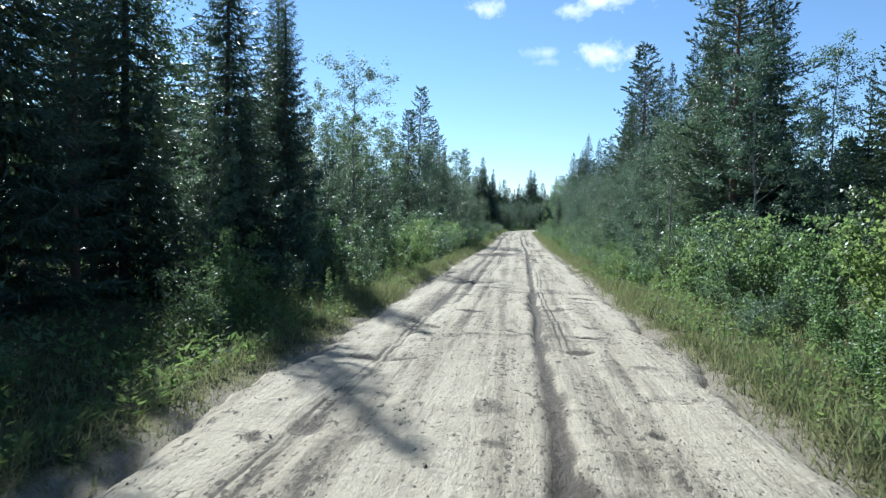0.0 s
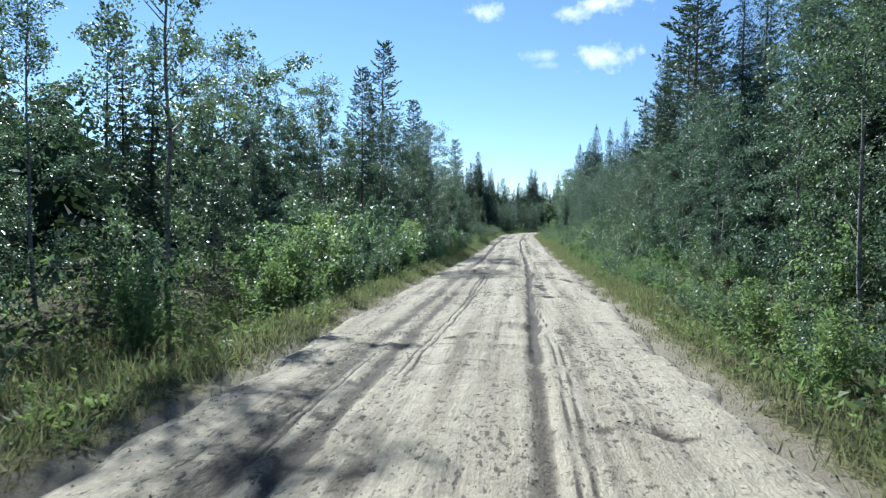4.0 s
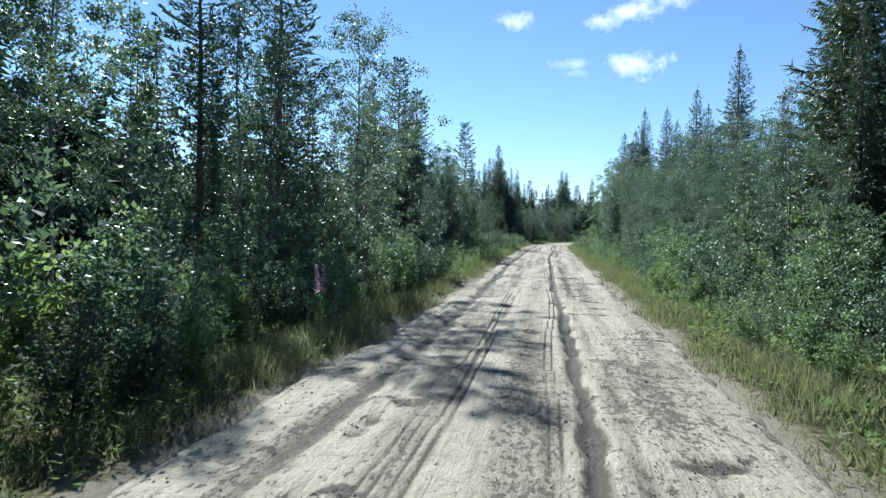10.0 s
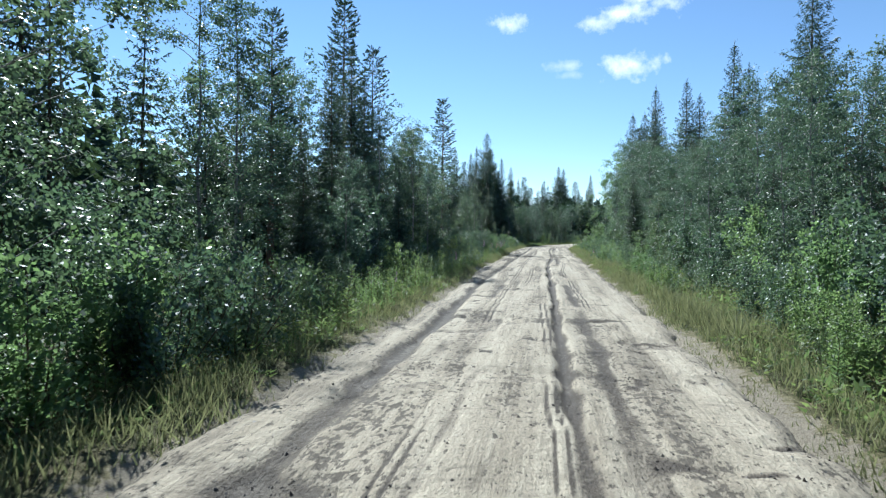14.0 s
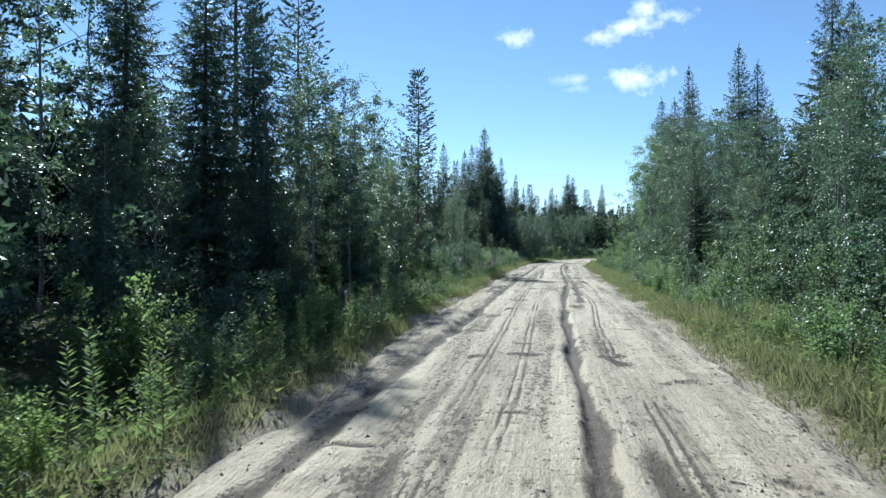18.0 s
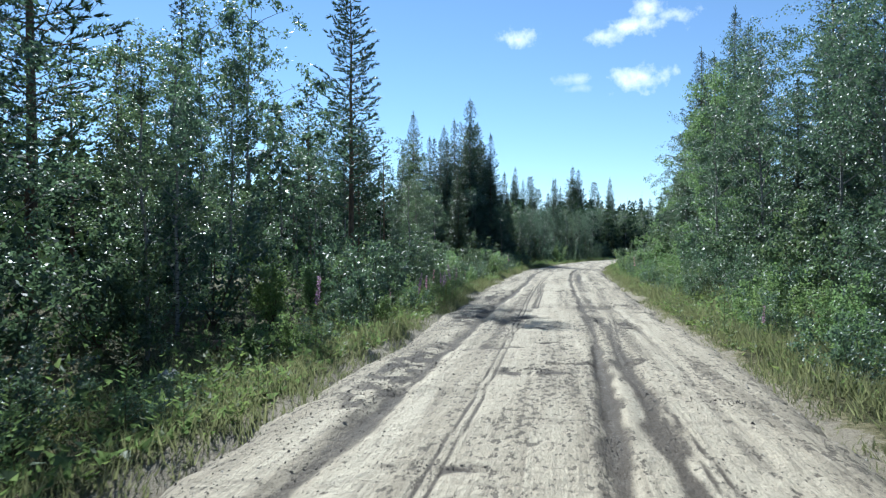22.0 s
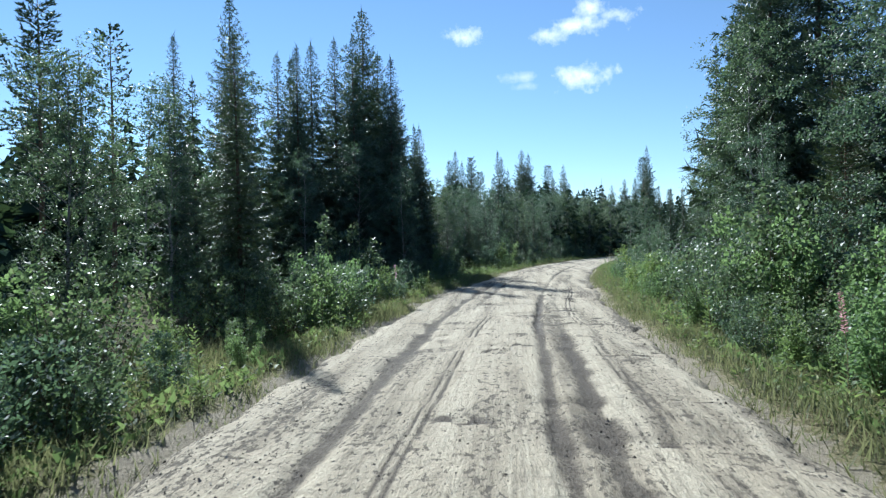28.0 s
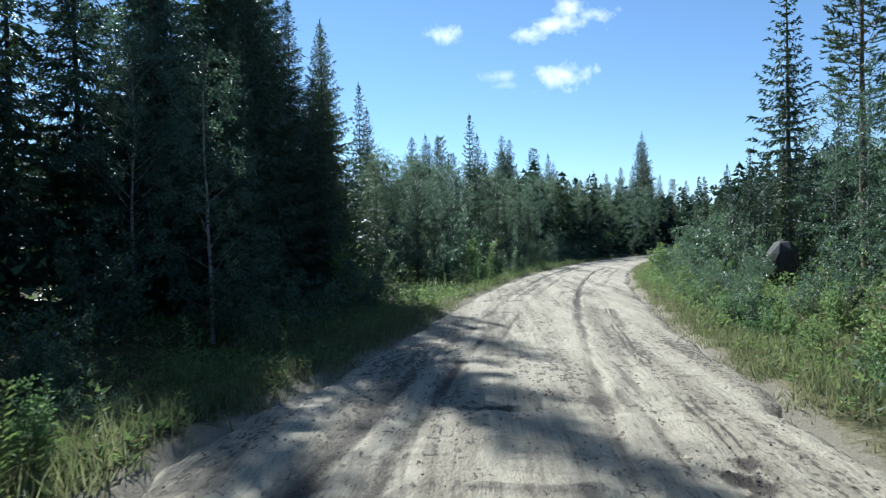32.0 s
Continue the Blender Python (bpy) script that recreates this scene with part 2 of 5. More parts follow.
def road_material():
    """Pale packed sand: darker lanes and damp ruts, strips of dark crumbs and broken crust, fine grit."""
    a = Mat("sandy_road")
    big = a.noise(0.55, 5, 0.6)
    lanes = a.noise(2.3, 5, 0.6, (1.0, 0.06, 1.0))
    streak = a.noise(8, 6, 0.65, (1.0, 0.06, 1.0))
    thin = a.noise(26, 4, 0.65, (1.0, 0.035, 1.0))
    clod = a.noise(11, 7, 0.66, (1.0, 0.5, 1.0))
    fine = a.noise(42, 5, 0.66, (1.0, 0.6, 1.0))
    grit = a.noise(110, 4, 0.7, (1.0, 0.7, 1.0))
    ripple = a.noise(7, 6, 0.7, (0.28, 1.0, 1.0))
    sand = a.ramp(lanes, [(0.36, (0.19, 0.158, 0.115)), (0.44, (0.30, 0.254, 0.185)), (0.53, (0.41, 0.353, 0.263)), (0.66, (0.49, 0.427, 0.323))])
    sand = a.mix(a.ramp(big, [(0.4, (0, 0, 0)), (0.7, (0.55, 0.55, 0.55))]), sand, (0.42, 0.356, 0.262))
    sand = a.mix(0.55, sand, a.ramp(fine, [(0.3, (0.55, 0.54, 0.53)), (0.6, (1.1, 1.1, 1.1))]), "MULTIPLY")
    sand = a.mix(a.ramp(streak, [(0.45, (0.05, 0.05, 0.05)), (0.62, (0.6, 0.6, 0.6))]), sand, a.ramp(thin, [(0.36, (0.17, 0.141, 0.103)), (0.47, (0.35, 0.300, 0.222)), (0.6, (0.47, 0.410, 0.308))]))
    sand = a.mix(a.ramp(ripple, [(0.56, (0, 0, 0)), (0.66, (0.5, 0.5, 0.5))]), sand, (0.19, 0.160, 0.119))
    mud = a.attr("mud")
    damp = a.math("ADD", mud, a.math("MULTIPLY", a.math("SUBTRACT", streak, 0.5), 1.3))
    col = a.mix(a.ramp(damp, [(0.16, (0, 0, 0)), (0.50, (0.85, 0.85, 0.85))]), sand, (0.15, 0.124, 0.093))
    patch = a.math("ADD", a.math("MULTIPLY", mud, 0.7), a.math("ADD", a.math("MULTIPLY", a.math("SUBTRACT", clod, 0.5), 3.2), a.math("MULTIPLY", a.math("SUBTRACT", streak, 0.5), 0.7)))
    wet = a.ramp(fine, [(0.36, (0.030, 0.024, 0.019)), (0.5, (0.10, 0.082, 0.062)), (0.66, (0.25, 0.212, 0.160))])
    col = a.mix(a.ramp(patch, [(0.46, (0, 0, 0)), (0.54, (0.95, 0.95, 0.95))]), col, wet)
    core = a.math("ADD", mud, a.math("MULTIPLY", a.math("SUBTRACT", fine, 0.5), 1.1))
    col = a.mix(a.ramp(core, [(0.32, (0, 0, 0)), (0.66, (0.95, 0.95, 0.95))]), col, a.mix(clod, (0.030, 0.023, 0.017), (0.105, 0.082, 0.060)))
    zone = a.noise(0.85, 5, 0.65, (1.0, 0.30, 1.0))
    crumb = a.noise(17, 6, 0.66, (1.0, 0.5, 1.0))
    broken = a.math("ADD", crumb, a.math("ADD", a.math("MULTIPLY", a.math("SUBTRACT", zone, 0.5), 0.5), a.math("MULTIPLY", a.math("SUBTRACT", lanes, 0.5), -0.5)))
    col = a.mix(a.ramp(broken, [(0.59, (0, 0, 0)), (0.615, (0.9, 0.9, 0.9))]), col, a.mix(fine, (0.040, 0.032, 0.025), (0.17, 0.142, 0.108)))
    col = a.mix(a.ramp(grit, [(0.58, (0, 0, 0)), (0.66, (0.6, 0.6, 0.6))]), col, (0.14, 0.125, 0.107))
    rise = a.math("ADD", a.math("MULTIPLY", clod, 1.4), a.math("ADD", a.math("MULTIPLY", fine, 0.6), a.math("ADD", a.math("MULTIPLY", grit, 0.25), a.math("MULTIPLY", crumb, -1.2))))
    rise = a.math("ADD", rise, a.math("ADD", a.math("MULTIPLY", thin, 0.5), a.math("MULTIPLY", ripple, -0.6)))
    a.bump(rise, 1.0, 0.022)
    return a.set(col, a.ramp(mud, [(0.3, (0.95, 0.95, 0.95)), (1.0, (0.82, 0.82, 0.82))]), 0.25)


def soil_material():
    """Mossy forest floor that turns into sand, gravel and dry straw beside the road."""
    a = Mat("forest_floor")
    n, f, g, fine = a.noise(0.8, 6), a.noise(14, 8, 0.7), a.noise(3.2, 6, 0.7), a.noise(60, 6, 0.8)
    col = a.ramp(n, [(0.3, (0.050, 0.052, 0.026)), (0.5, (0.085, 0.082, 0.038)), (0.68, (0.13, 0.105, 0.060))])
    col = a.mix(0.8, col, a.ramp(f, [(0.3, (0.35, 0.35, 0.32)), (0.7, (1.5, 1.45, 1.25))]), "MULTIPLY")
    sandy = a.math("ADD", a.attr("mud"), a.math("ADD", a.math("MULTIPLY", a.math("SUBTRACT", g, 0.5), 1.5), a.math("MULTIPLY", a.math("SUBTRACT", f, 0.5), 0.9)))
    grain = a.ramp(fine, [(0.3, (0.15, 0.125, 0.092)), (0.5, (0.27, 0.230, 0.170)), (0.7, (0.38, 0.332, 0.250))])
    straw = a.ramp(fine, [(0.35, (0.10, 0.088, 0.045)), (0.65, (0.30, 0.26, 0.14))])
    col = a.mix(a.ramp(sandy, [(0.12, (0, 0, 0)), (0.34, (0.9, 0.9, 0.9))]), col, straw)
    col = a.mix(a.ramp(sandy, [(0.36, (0, 0, 0)), (0.56, (1, 1, 1))]), col, grain)
    a.bump(a.math("ADD", f, a.math("MULTIPLY", fine, 0.4)), 0.9, 0.06)
    return a.set(col, 0.95, 0.15)


def stone_material():
    a = Mat("pebbles")
    geo = a.n.new("ShaderNodeNewGeometry").outputs["Random Per Island"]
    return a.set(a.ramp(geo, [(0, (0.10, 0.085, 0.07)), (0.6, (0.26, 0.225, 0.185)), (1, (0.42, 0.39, 0.35))]), 0.85, 0.3)


def water_material():
    a = Mat("muddy_water")
    n = a.noise(3, 3)
    a.bump(n, 0.03, 0.01)
    return a.set(a.ramp(n, [(0.3, (0.16, 0.13, 0.10)), (0.7, (0.22, 0.185, 0.145))]), 0.04, 0.5)


def clod_material():
    a = Mat("mud_clods")
    geo = a.n.new("ShaderNodeNewGeometry").outputs["Random Per Island"]
    return a.set(a.ramp(geo, [(0, (0.06, 0.048, 0.04)), (0.6, (0.15, 0.125, 0.105)), (1, (0.3, 0.26, 0.22))]), 0.85, 0.25)


M_CLOD = clod_material()
M_ROAD, M_SOIL, M_STONE, M_WATER = road_material(), soil_material(), stone_material(), water_material()


# ---- helpers for meshes ----
def rng(seed):
    return np.random.default_rng(seed)


def mesh_of(name, verts, faces, material, smooth=False):
    me = bpy.data.meshes.new(name)
    me.from_pydata([tuple(v) for v in verts], [], [tuple(f) for f in faces])
    me.materials.append(material)
    if smooth:
        me.polygons.foreach_set("use_smooth", [True] * len(me.polygons))
    me.update()
    return me


def part(name, data, parent, label=""):
    ob = new(name, data)
    ob.parent = parent
    return tagged(ob, label)


class Shape:
    """Gathers vertices and faces."""

    def __init__(self):
        self.v, self.f, self.bulk, self.n = [], [], [], 0

    def add(self, verts, faces):
        """Faces: a list of tuples, or for many alike ones an array with a row for each."""
        verts = np.asarray(verts, float).reshape(-1, 3)
        self.v.append(verts)
        if isinstance(faces, np.ndarray):
            self.bulk.append(faces + self.n)
        else:
            self.f.extend(tuple(i + self.n for i in f) for f in faces)
        self.n += len(verts)

    def tube(self, points, radii, sides=6, join=None):
        """A tapered tube along points; join: the vertex of an earlier tube that it grows from."""
        points = np.asarray(points, float)
        start = self.n
        ring = []
        for i, p in enumerate(points):
            d = points[min(i + 1, len(points) - 1)] - points[max(i - 1, 0)]
            d /= np.linalg.norm(d) + 1e-9
            a = np.cross(d, (0.31, 0.95, 0.05) if abs(d[2]) > 0.5 else (0, 0, 1.0))
            a /= np.linalg.norm(a) + 1e-9
            b = np.cross(d, a)
            for k in range(sides):
                w = 2 * math.pi * k / sides
                ring.append(p + radii[i] * (math.cos(w) * a + math.sin(w) * b))
        faces = []
        for i in range(len(points) - 1):
            for k in range(sides):
                q = (k + 1) % sides
                faces.append((i * sides + k, i * sides + q, (i + 1) * sides + q, (i + 1) * sides + k))
        if sides > 3:
            faces.append(tuple(range((len(points) - 1) * sides, len(points) * sides)))
        self.add(ring, faces)
        if join is not None:
            self.f.append((start, start + 1, join))

    def blades(self, base, way, length, width, r, quad=True, lie=0.0):
        """Leaves from base along way, turned at random about it, face up by as much as lie says: flat diamonds, or triangles that are broad at the foot."""
        base, way = np.asarray(base, float), np.asarray(way, float)
        n = len(base)
        way = way / (np.linalg.norm(way, axis=1, keepdims=True) + 1e-9)
        side = np.cross(way, r.normal(size=(n, 3)) + [0, 0, lie])
        side /= np.linalg.norm(side, axis=1, keepdims=True) + 1e-9
        length, width = np.broadcast_to(length, n)[:, None], np.broadcast_to(width, n)[:, None]
        mid = base + way * length * 0.45
        tip = base + way * length
        if quad:
            v = np.stack([base, mid + side * width / 2, tip, mid - side * width / 2], 1).reshape(-1, 3)
            f = np.arange(4 * n).reshape(n, 4)
        else:
            v = np.stack([base + side * width / 2, tip, base - side * width / 2], 1).reshape(-1, 3)
            f = np.arange(3 * n).reshape(n, 3)
        self.add(v, f)

    def mesh(self, name, material, smooth=False):
        sizes = [len(f) for f in self.f] + [w for rows in self.bulk for w in [rows.shape[1]] * len(rows)]
        loops = np.concatenate([np.array([i for f in self.f for i in f], int)] + [rows.ravel() for rows in self.bulk])
        me = bpy.data.meshes.new(name)
        me.vertices.add(self.n)
        me.vertices.foreach_set("co", np.concatenate(self.v).ravel())
        me.loops.add(len(loops))
        me.loops.foreach_set("vertex_index", loops)
        me.polygons.add(len(sizes))
        me.polygons.foreach_set("loop_start", np.concatenate([[0], np.cumsum(sizes)[:-1]]).astype(int))
        me.polygons.foreach_set("use_smooth", np.full(len(sizes), smooth))
        me.update()
        me.materials.append(material)
        return me


GRID = rng(5).random((512, 512))


def value_noise(x, y, scale, shift=0):
    """Smooth noise from -1 to 1 over the plan."""
    x, y = np.asarray(x, float) / scale + 37.3 + shift * 17.1, np.asarray(y, float) / scale + 91.7 + shift * 5.3
    i, j = np.floor(x).astype(int), np.floor(y).astype(int)
    u, v = x - i, y - j
    u, v = u * u * (3 - 2 * u), v * v * (3 - 2 * v)
    g = lambda a, b: GRID[a % 512, b % 512]
    return 2 * ((g(i, j) * (1 - u) + g(i + 1, j) * u) * (1 - v) + (g(i, j + 1) * (1 - u) + g(i + 1, j + 1) * u) * v) - 1


# ---- the plan: the road's middle line and its level ----
LINE = np.array([(-60, -0.2), (98, -0.2), (108, -0.1), (114, 0.1), (120, 0.5), (128, 1.4), (136, 2.6), (147, 4.9), (160, 8.8), (172, 13.5), (190, 23), (215, 40), (260, 75)])
LEVEL = np.array([(-60, 0), (0, 0), (8, -0.1), (16, -0.2), (31, -0.23), (44, -0.37), (56, -0.4), (65, -0.35), (80, -0.27), (92, -0.28), (101, -0.14), (115, -0.12), (300, -0.1)])


def smooth_at(table, y):
    return sum(np.interp(np.asarray(y, float) + o, table[:, 0], table[:, 1]) for o in (-4, -2, 0, 2, 4)) / 5


def middle(y):
    return smooth_at(LINE, y)


def road_level(y):
    return smooth_at(LEVEL, y)


def ease(a, b, v):
    t = np.clip((np.asarray(v, float) - a) / (b - a), 0, 1)
    return t * t * (3 - 2 * t)


def shoulder(y):
    """Where gravel spreads wider on the left of the road."""
    return ease(66, 73, y) * (1 - ease(118, 127, y)) * (0.75 + 0.25 * value_noise(0 * y, y, 4.0, 50))


def ground_z(x, y):
    """Height of the forest ground; it runs under the road."""
    u = np.asarray(x, float) - middle(y)
    d = np.abs(u)
    d = np.where(u < 0, d - 0.38 * shoulder(y), d)
    z = road_level(y) - 0.22 * (1 - ease(1.6, 2.7, d)) + 0.035 * value_noise(x, y, 0.4, 7) * ease(1.9, 2.3, d) - 0.22 * ease(2.8, 3.8, d) * (1 - ease(4.6, 6.5, d)) + 0.15 * ease(6, 14, d)
    z = z + 0.05 * value_noise(x, y, 0.9) * ease(2.0, 3, d) + 0.10 * value_noise(x, y, 3.1, 1) * ease(3, 6, d) + 0.5 * value_noise(x, y, 17, 2) * ease(9, 30, d)
    return z + 4.0 * ease(165, 235, y) * ease(3, 25, d)


# ruts: along the road and off its middle, depth, half width, how far they wander, how damp
RUTS = [
    (((0, -1.3), (30, -1.38), (37, -1.43), (55, -1.52), (67, -1.80), (73, -1.66), (83, -1.61), (90, -1.68), (100, -1.30), (110, -1.42), (113, -1.44), (130, -1.3)), 0.060, 0.13, 0.04, 1.0),
    (((0, 0.5), (25, 0.60), (30, 0.68), (37, 0.64), (45, 0.70), (48, 0.58), (56, 0.45), (64, 0.50), (71, 0.35), (78, 0.30), (85, 0.55), (89, 0.66), (100, 0.48), (110, 0.45), (118, 0.66), (140, 0.6)), 0.055, 0.085, 0.03, 1.0),
    (((0, 1.0), (26, 1.01), (37, 0.95), (55, 0.87), (65, 0.78), (73, 0.73), (84, 0.92), (97, 0.80), (120, 1.0), (140, 1.0)), 0.030, 0.14, 0.06, 0.75),
    (((0, -1.0), (79, -1.08), (88, -1.18), (100, -0.95), (140, -1.0)), 0.024, 0.11, 0.10, 0.7),
    (((0, 1.42), (140, 1.42)), 0.016, 0.09, 0.16, 0.4),
    (((0, -0.55), (140, -0.55)), 0.012, 0.07, 0.14, 0.45),
    (((0, 0.10), (140, 0.10)), 0.008, 0.05, 0.14, 0.3),
]
# narrow double tread lines: offset from the middle, from, to
TREADS = [(-0.72, 20, 52), (-0.50, 26, 44), (-0.78, 58, 100), (-0.35, 66, 78), (0.98, 60, 92), (-0.62, 92, 112), (0.75, 8, 30), (0.30, 38, 62), (1.35, 98, 130), (-1.25, 2, 22)]
# puddles: offset from the middle, y, half width, half length
PUDDLES = [(-0.92, 34.3, 0.42, 0.95), (-1.92, 33.8, 0.22, 0.55)]

# broken, dark patches of the crust: offset from the middle, y, half width, half length
CRUSTS = [(-1.35, 35.3, 0.45, 0.8), (-1.5, 32.2, 0.55, 0.9), (-0.6, 32.5, 0.3, 0.7), (0.78, 33.5, 0.14, 2.2), (0.85, 30.0, 0.2, 1.4), (-0.9, 37.2, 0.2, 0.6), (-0.75, 89.6, 0.25, 0.5), (0.7, 90.0, 0.18, 0.9), (1.3, 89.0, 0.2, 0.8), (-1.9, 90.5, 0.35, 2.2), (-1.9, 96.0, 0.3, 2.5), (-1.9, 84.0, 0.35, 2.5), (1.15, 47.55, 0.5, 0.16), (0.62, 48.5, 0.12, 0.35), (-0.6, 48.5, 0.3, 0.25), (-0.3, 83.9, 0.45, 0.3), (-0.25, 86.5, 0.45, 0.08), (-0.5, 88.2, 0.3, 0.12), (1.05, 84.9, 0.2, 0.1), (1.35, 115.9, 0.16, 0.9), (1.35, 119.4, 0.2, 0.5), (-0.6, 114.6, 0.45, 0.35), (0.85, 117.4, 0.2, 0.3), (1.6, 32.4, 0.45, 0.22), (1.4, 34.6, 0.5, 0.12), (-1.2, 39.4, 0.15, 0.3), (0.1, 56.4, 0.22, 0.12), (1.05, 53.85, 0.15, 0.5), (1.15, 51.4, 0.25, 0.2), (1.6, 51.35, 0.5, 0.08), (-0.65, 97.9, 0.35, 0.12), (0.0, 97.6, 0.5, 0.06), (1.2, 9.0, 0.4, 0.15), (0.6, 12.0, 0.5, 0.1), (-0.4, 16.0, 0.3, 0.3), (0.9, 70.0, 0.15, 0.6), (0.7, 77.0, 0.2, 0.7), (-0.9, 79.0, 0.3, 0.3)]

# short crosswise ledges; their shadow lines are painted in as dark mud colour
ledge_dice = rng(47)
for ledge in range(110):
    CRUSTS.append((ledge_dice.choice((-1.1, 0.0, 1.3, 1.5)) + ledge_dice.normal(0, 0.3), ledge_dice.uniform(4, 122), ledge_dice.uniform(0.12, 0.45), ledge_dice.uniform(0.08, 0.15)))


def broken_crust(u, y):
    """How broken the road's crust is, with the ledges' shadow lines counted in."""
    out = 0 * u + 0 * y
    side, on = 0.10 * value_noise(u, y, 0.3, 54), 0.16 * value_noise(u, y, 0.3, 55)
    for cu, cy, a, b in CRUSTS:
        out = np.maximum(out, np.exp(-(((u - cu + side) / a) ** 2 + ((y - cy + on) / b) ** 2) ** 1.5))
    return out


def road_shape(u, y):
    """Height over the road's level, and how muddy it is, the ledges' painted shadow lines included."""
    d = np.abs(u + 0.14 * value_noise(0 * u, y, 2.3, 3) + 0.10 * value_noise(u, y, 0.55, 4) + 0.05 * value_noise(u, y, 0.2, 5))
    d = np.where(u < 0, d - 0.38 * shoulder(y), d)
    z = 0.03 * (1 - (u / 2.4) ** 2) + 0 * y
    mud = np.zeros_like(z)
    for k, (line, depth, half, amp, dank) in enumerate(RUTS):
        mid = smooth_at(np.array(line), y) + 0 * u + amp * value_noise(0 * u, y, 7.0, 6 + k) + 0.03 * value_noise(0 * u, y, 1.3, 16 + k)
        wide = half * (1 + 0.35 * value_noise(0 * u, y, 0.8, 56 + k))
        g = np.exp(-np.abs((u - mid) / wide) ** 3)
        power = np.clip((0.85 if depth > 0.025 else 0.45) + 0.8 * value_noise(0 * u, y, 5.5, 26 + k) + 0.35 * value_noise(0 * u, y, 0.9, 66 + k), 0.62 if depth > 0.03 else 0.08, 1.2)
        power = power * (1 + (0.15, 0.3, 0.4, 0, 0, 0, 0)[k] * ease(56, 61, y) * (1 - ease(72, 78, y)))
        power = power * (1 - (0.45, 0.4, 0.65, 0, 0, 0, 0)[k] * ease((112, 113, 106, 0, 0, 0, 0)[k], (117, 119, 112, 1, 1, 1, 1)[k], y))
        power = power * (1 - (0.5, 0, 0.65, 0, 0, 0, 0)[k] * (1 - ease(48, 58, y)))
        z = z - depth * power * g + 0.12 * depth * power * (np.exp(-((u - mid - 1.7 * half) / (0.6 * half)) ** 2) + np.exp(-((u - mid + 1.7 * half) / (0.6 * half)) ** 2))
        damp = np.exp(-((u - mid) / (0.95 * wide * (1 + 0.5 * value_noise(u, y, 0.33, 86 + k)))) ** 2)
        mud = np.maximum(mud, np.clip(power, 0, 1) * damp * dank)
    for k, (c, y0, y1) in enumerate(TREADS):
        mid = c + 0.16 * value_noise(0 * u, y, 6.0, 100 + k) + 0.015 * value_noise(0 * u, y, 0.7, 120 + k)
        run = ease(y0 - 1, y0 + 1, y) * (1 - ease(y1 - 1, y1 + 1, y)) * ease(-0.75, -0.45, value_noise(0 * u, y, 1.7, 140 + k))
        for o in (-0.045, 0.045):
            g = np.exp(-((u - mid - o) / 0.017) ** 2) * run
            z = z - 0.014 * g
            mud = np.maximum(mud, 0.75 * g)
    rough = ease(-0.2, 0.5, value_noise(u, y, 3.3, 40))
    z = z + (0.004 + 0.014 * rough) * value_noise(u, y, 0.28, 41) + 0.008 * value_noise(u, y, 0.15, 42) + 0.006 * value_noise(0.35 * u, y, 0.6, 43)
    hole = ease(0.35, 0.7, value_noise(0.6 * u, y, 1.1, 44))
    z = z - 0.035 * hole
    mud = np.clip(mud + 0.30 * hole * ease(-0.2, 0.35, value_noise(u, y, 0.35, 45)), 0, 1)
    lip = ease(0.35, 0.65, value_noise(0.30 * u, y, 0.32, 47)) * ease(-0.05, 0.35, value_noise(u, y, 2.2, 48)) * (1 - ease(1.7, 2.0, d))
    z = z + 0.018 * lip
    mud = np.maximum(mud, 0.40 * lip * ease(-0.3, 0.2, value_noise(u, y, 0.2, 49)))
    crust = broken_crust(u, y)
    z = z + 0.03 * crust * (value_noise(u, y, 0.17, 57) - 0.35)
    # dark broken crust, and the shadow painted along the ledges
    mud = np.maximum(mud, 0.85 * crust * ease(-0.35, 0.25, value_noise(u, y, 0.16, 58)))
    for pu, py, pa, pb in PUDDLES:
        du = (u - pu + 0.16 * value_noise(u, y, 0.28, 150) + 0.06 * value_noise(u, y, 0.12, 151)) / pa
        dy = (y - py + 0.30 * value_noise(u, y, 0.30, 152) + 0.10 * value_noise(u, y, 0.13, 153)) / pb
        q = np.exp(-(du ** 2 + dy ** 2) ** 2)
        z = z * (1 - 0.9 * q) - 0.08 * q
        mud = np.maximum(mud, np.minimum(1, 1.7 * np.exp(-((du / 1.7) ** 2 + (dy / 1.7) ** 2))))
    z = z - 0.36 * ease(2.05, 2.75, d)
    mud = np.maximum(mud, 0.30 * ease(1.9, 2.3, d))
    return z, mud


def sheet(name, xs, ys, height, material, extra=None):
    """A grid over the plan, bent along the road."""
    u, y = np.meshgrid(xs, ys, indexing="xy")
    bend = middle(y)
    x = u + bend * (1 - ease(60, 300, np.abs(u)))
    z = height(x, y, u)
    nx, ny = len(xs), len(ys)
    v = np.stack([x, y, z], -1).reshape(-1, 3)
    i = np.arange((nx - 1) * (ny - 1))
    a = i // (nx - 1) * nx + i % (nx - 1)
    loops = np.stack([a, a + 1, a + nx + 1, a + nx], 1).ravel()
    me = bpy.data.meshes.new(name)
    me.vertices.add(len(v))
    me.vertices.foreach_set("co", v.ravel())
    me.loops.add(len(loops))
    me.loops.foreach_set("vertex_index", loops)
    me.polygons.add(len(i))
    me.polygons.foreach_set("loop_start", np.arange(len(i)) * 4)
    me.polygons.foreach_set("use_smooth", np.ones(len(i), bool))
    me.update()
    me.validate()
    me.materials.append(material)
    if extra is not None:
        at = me.attributes.new("mud", "FLOAT", "POINT")
        at.data.foreach_set("value", extra(u, y).ravel())
    return new(name, me)


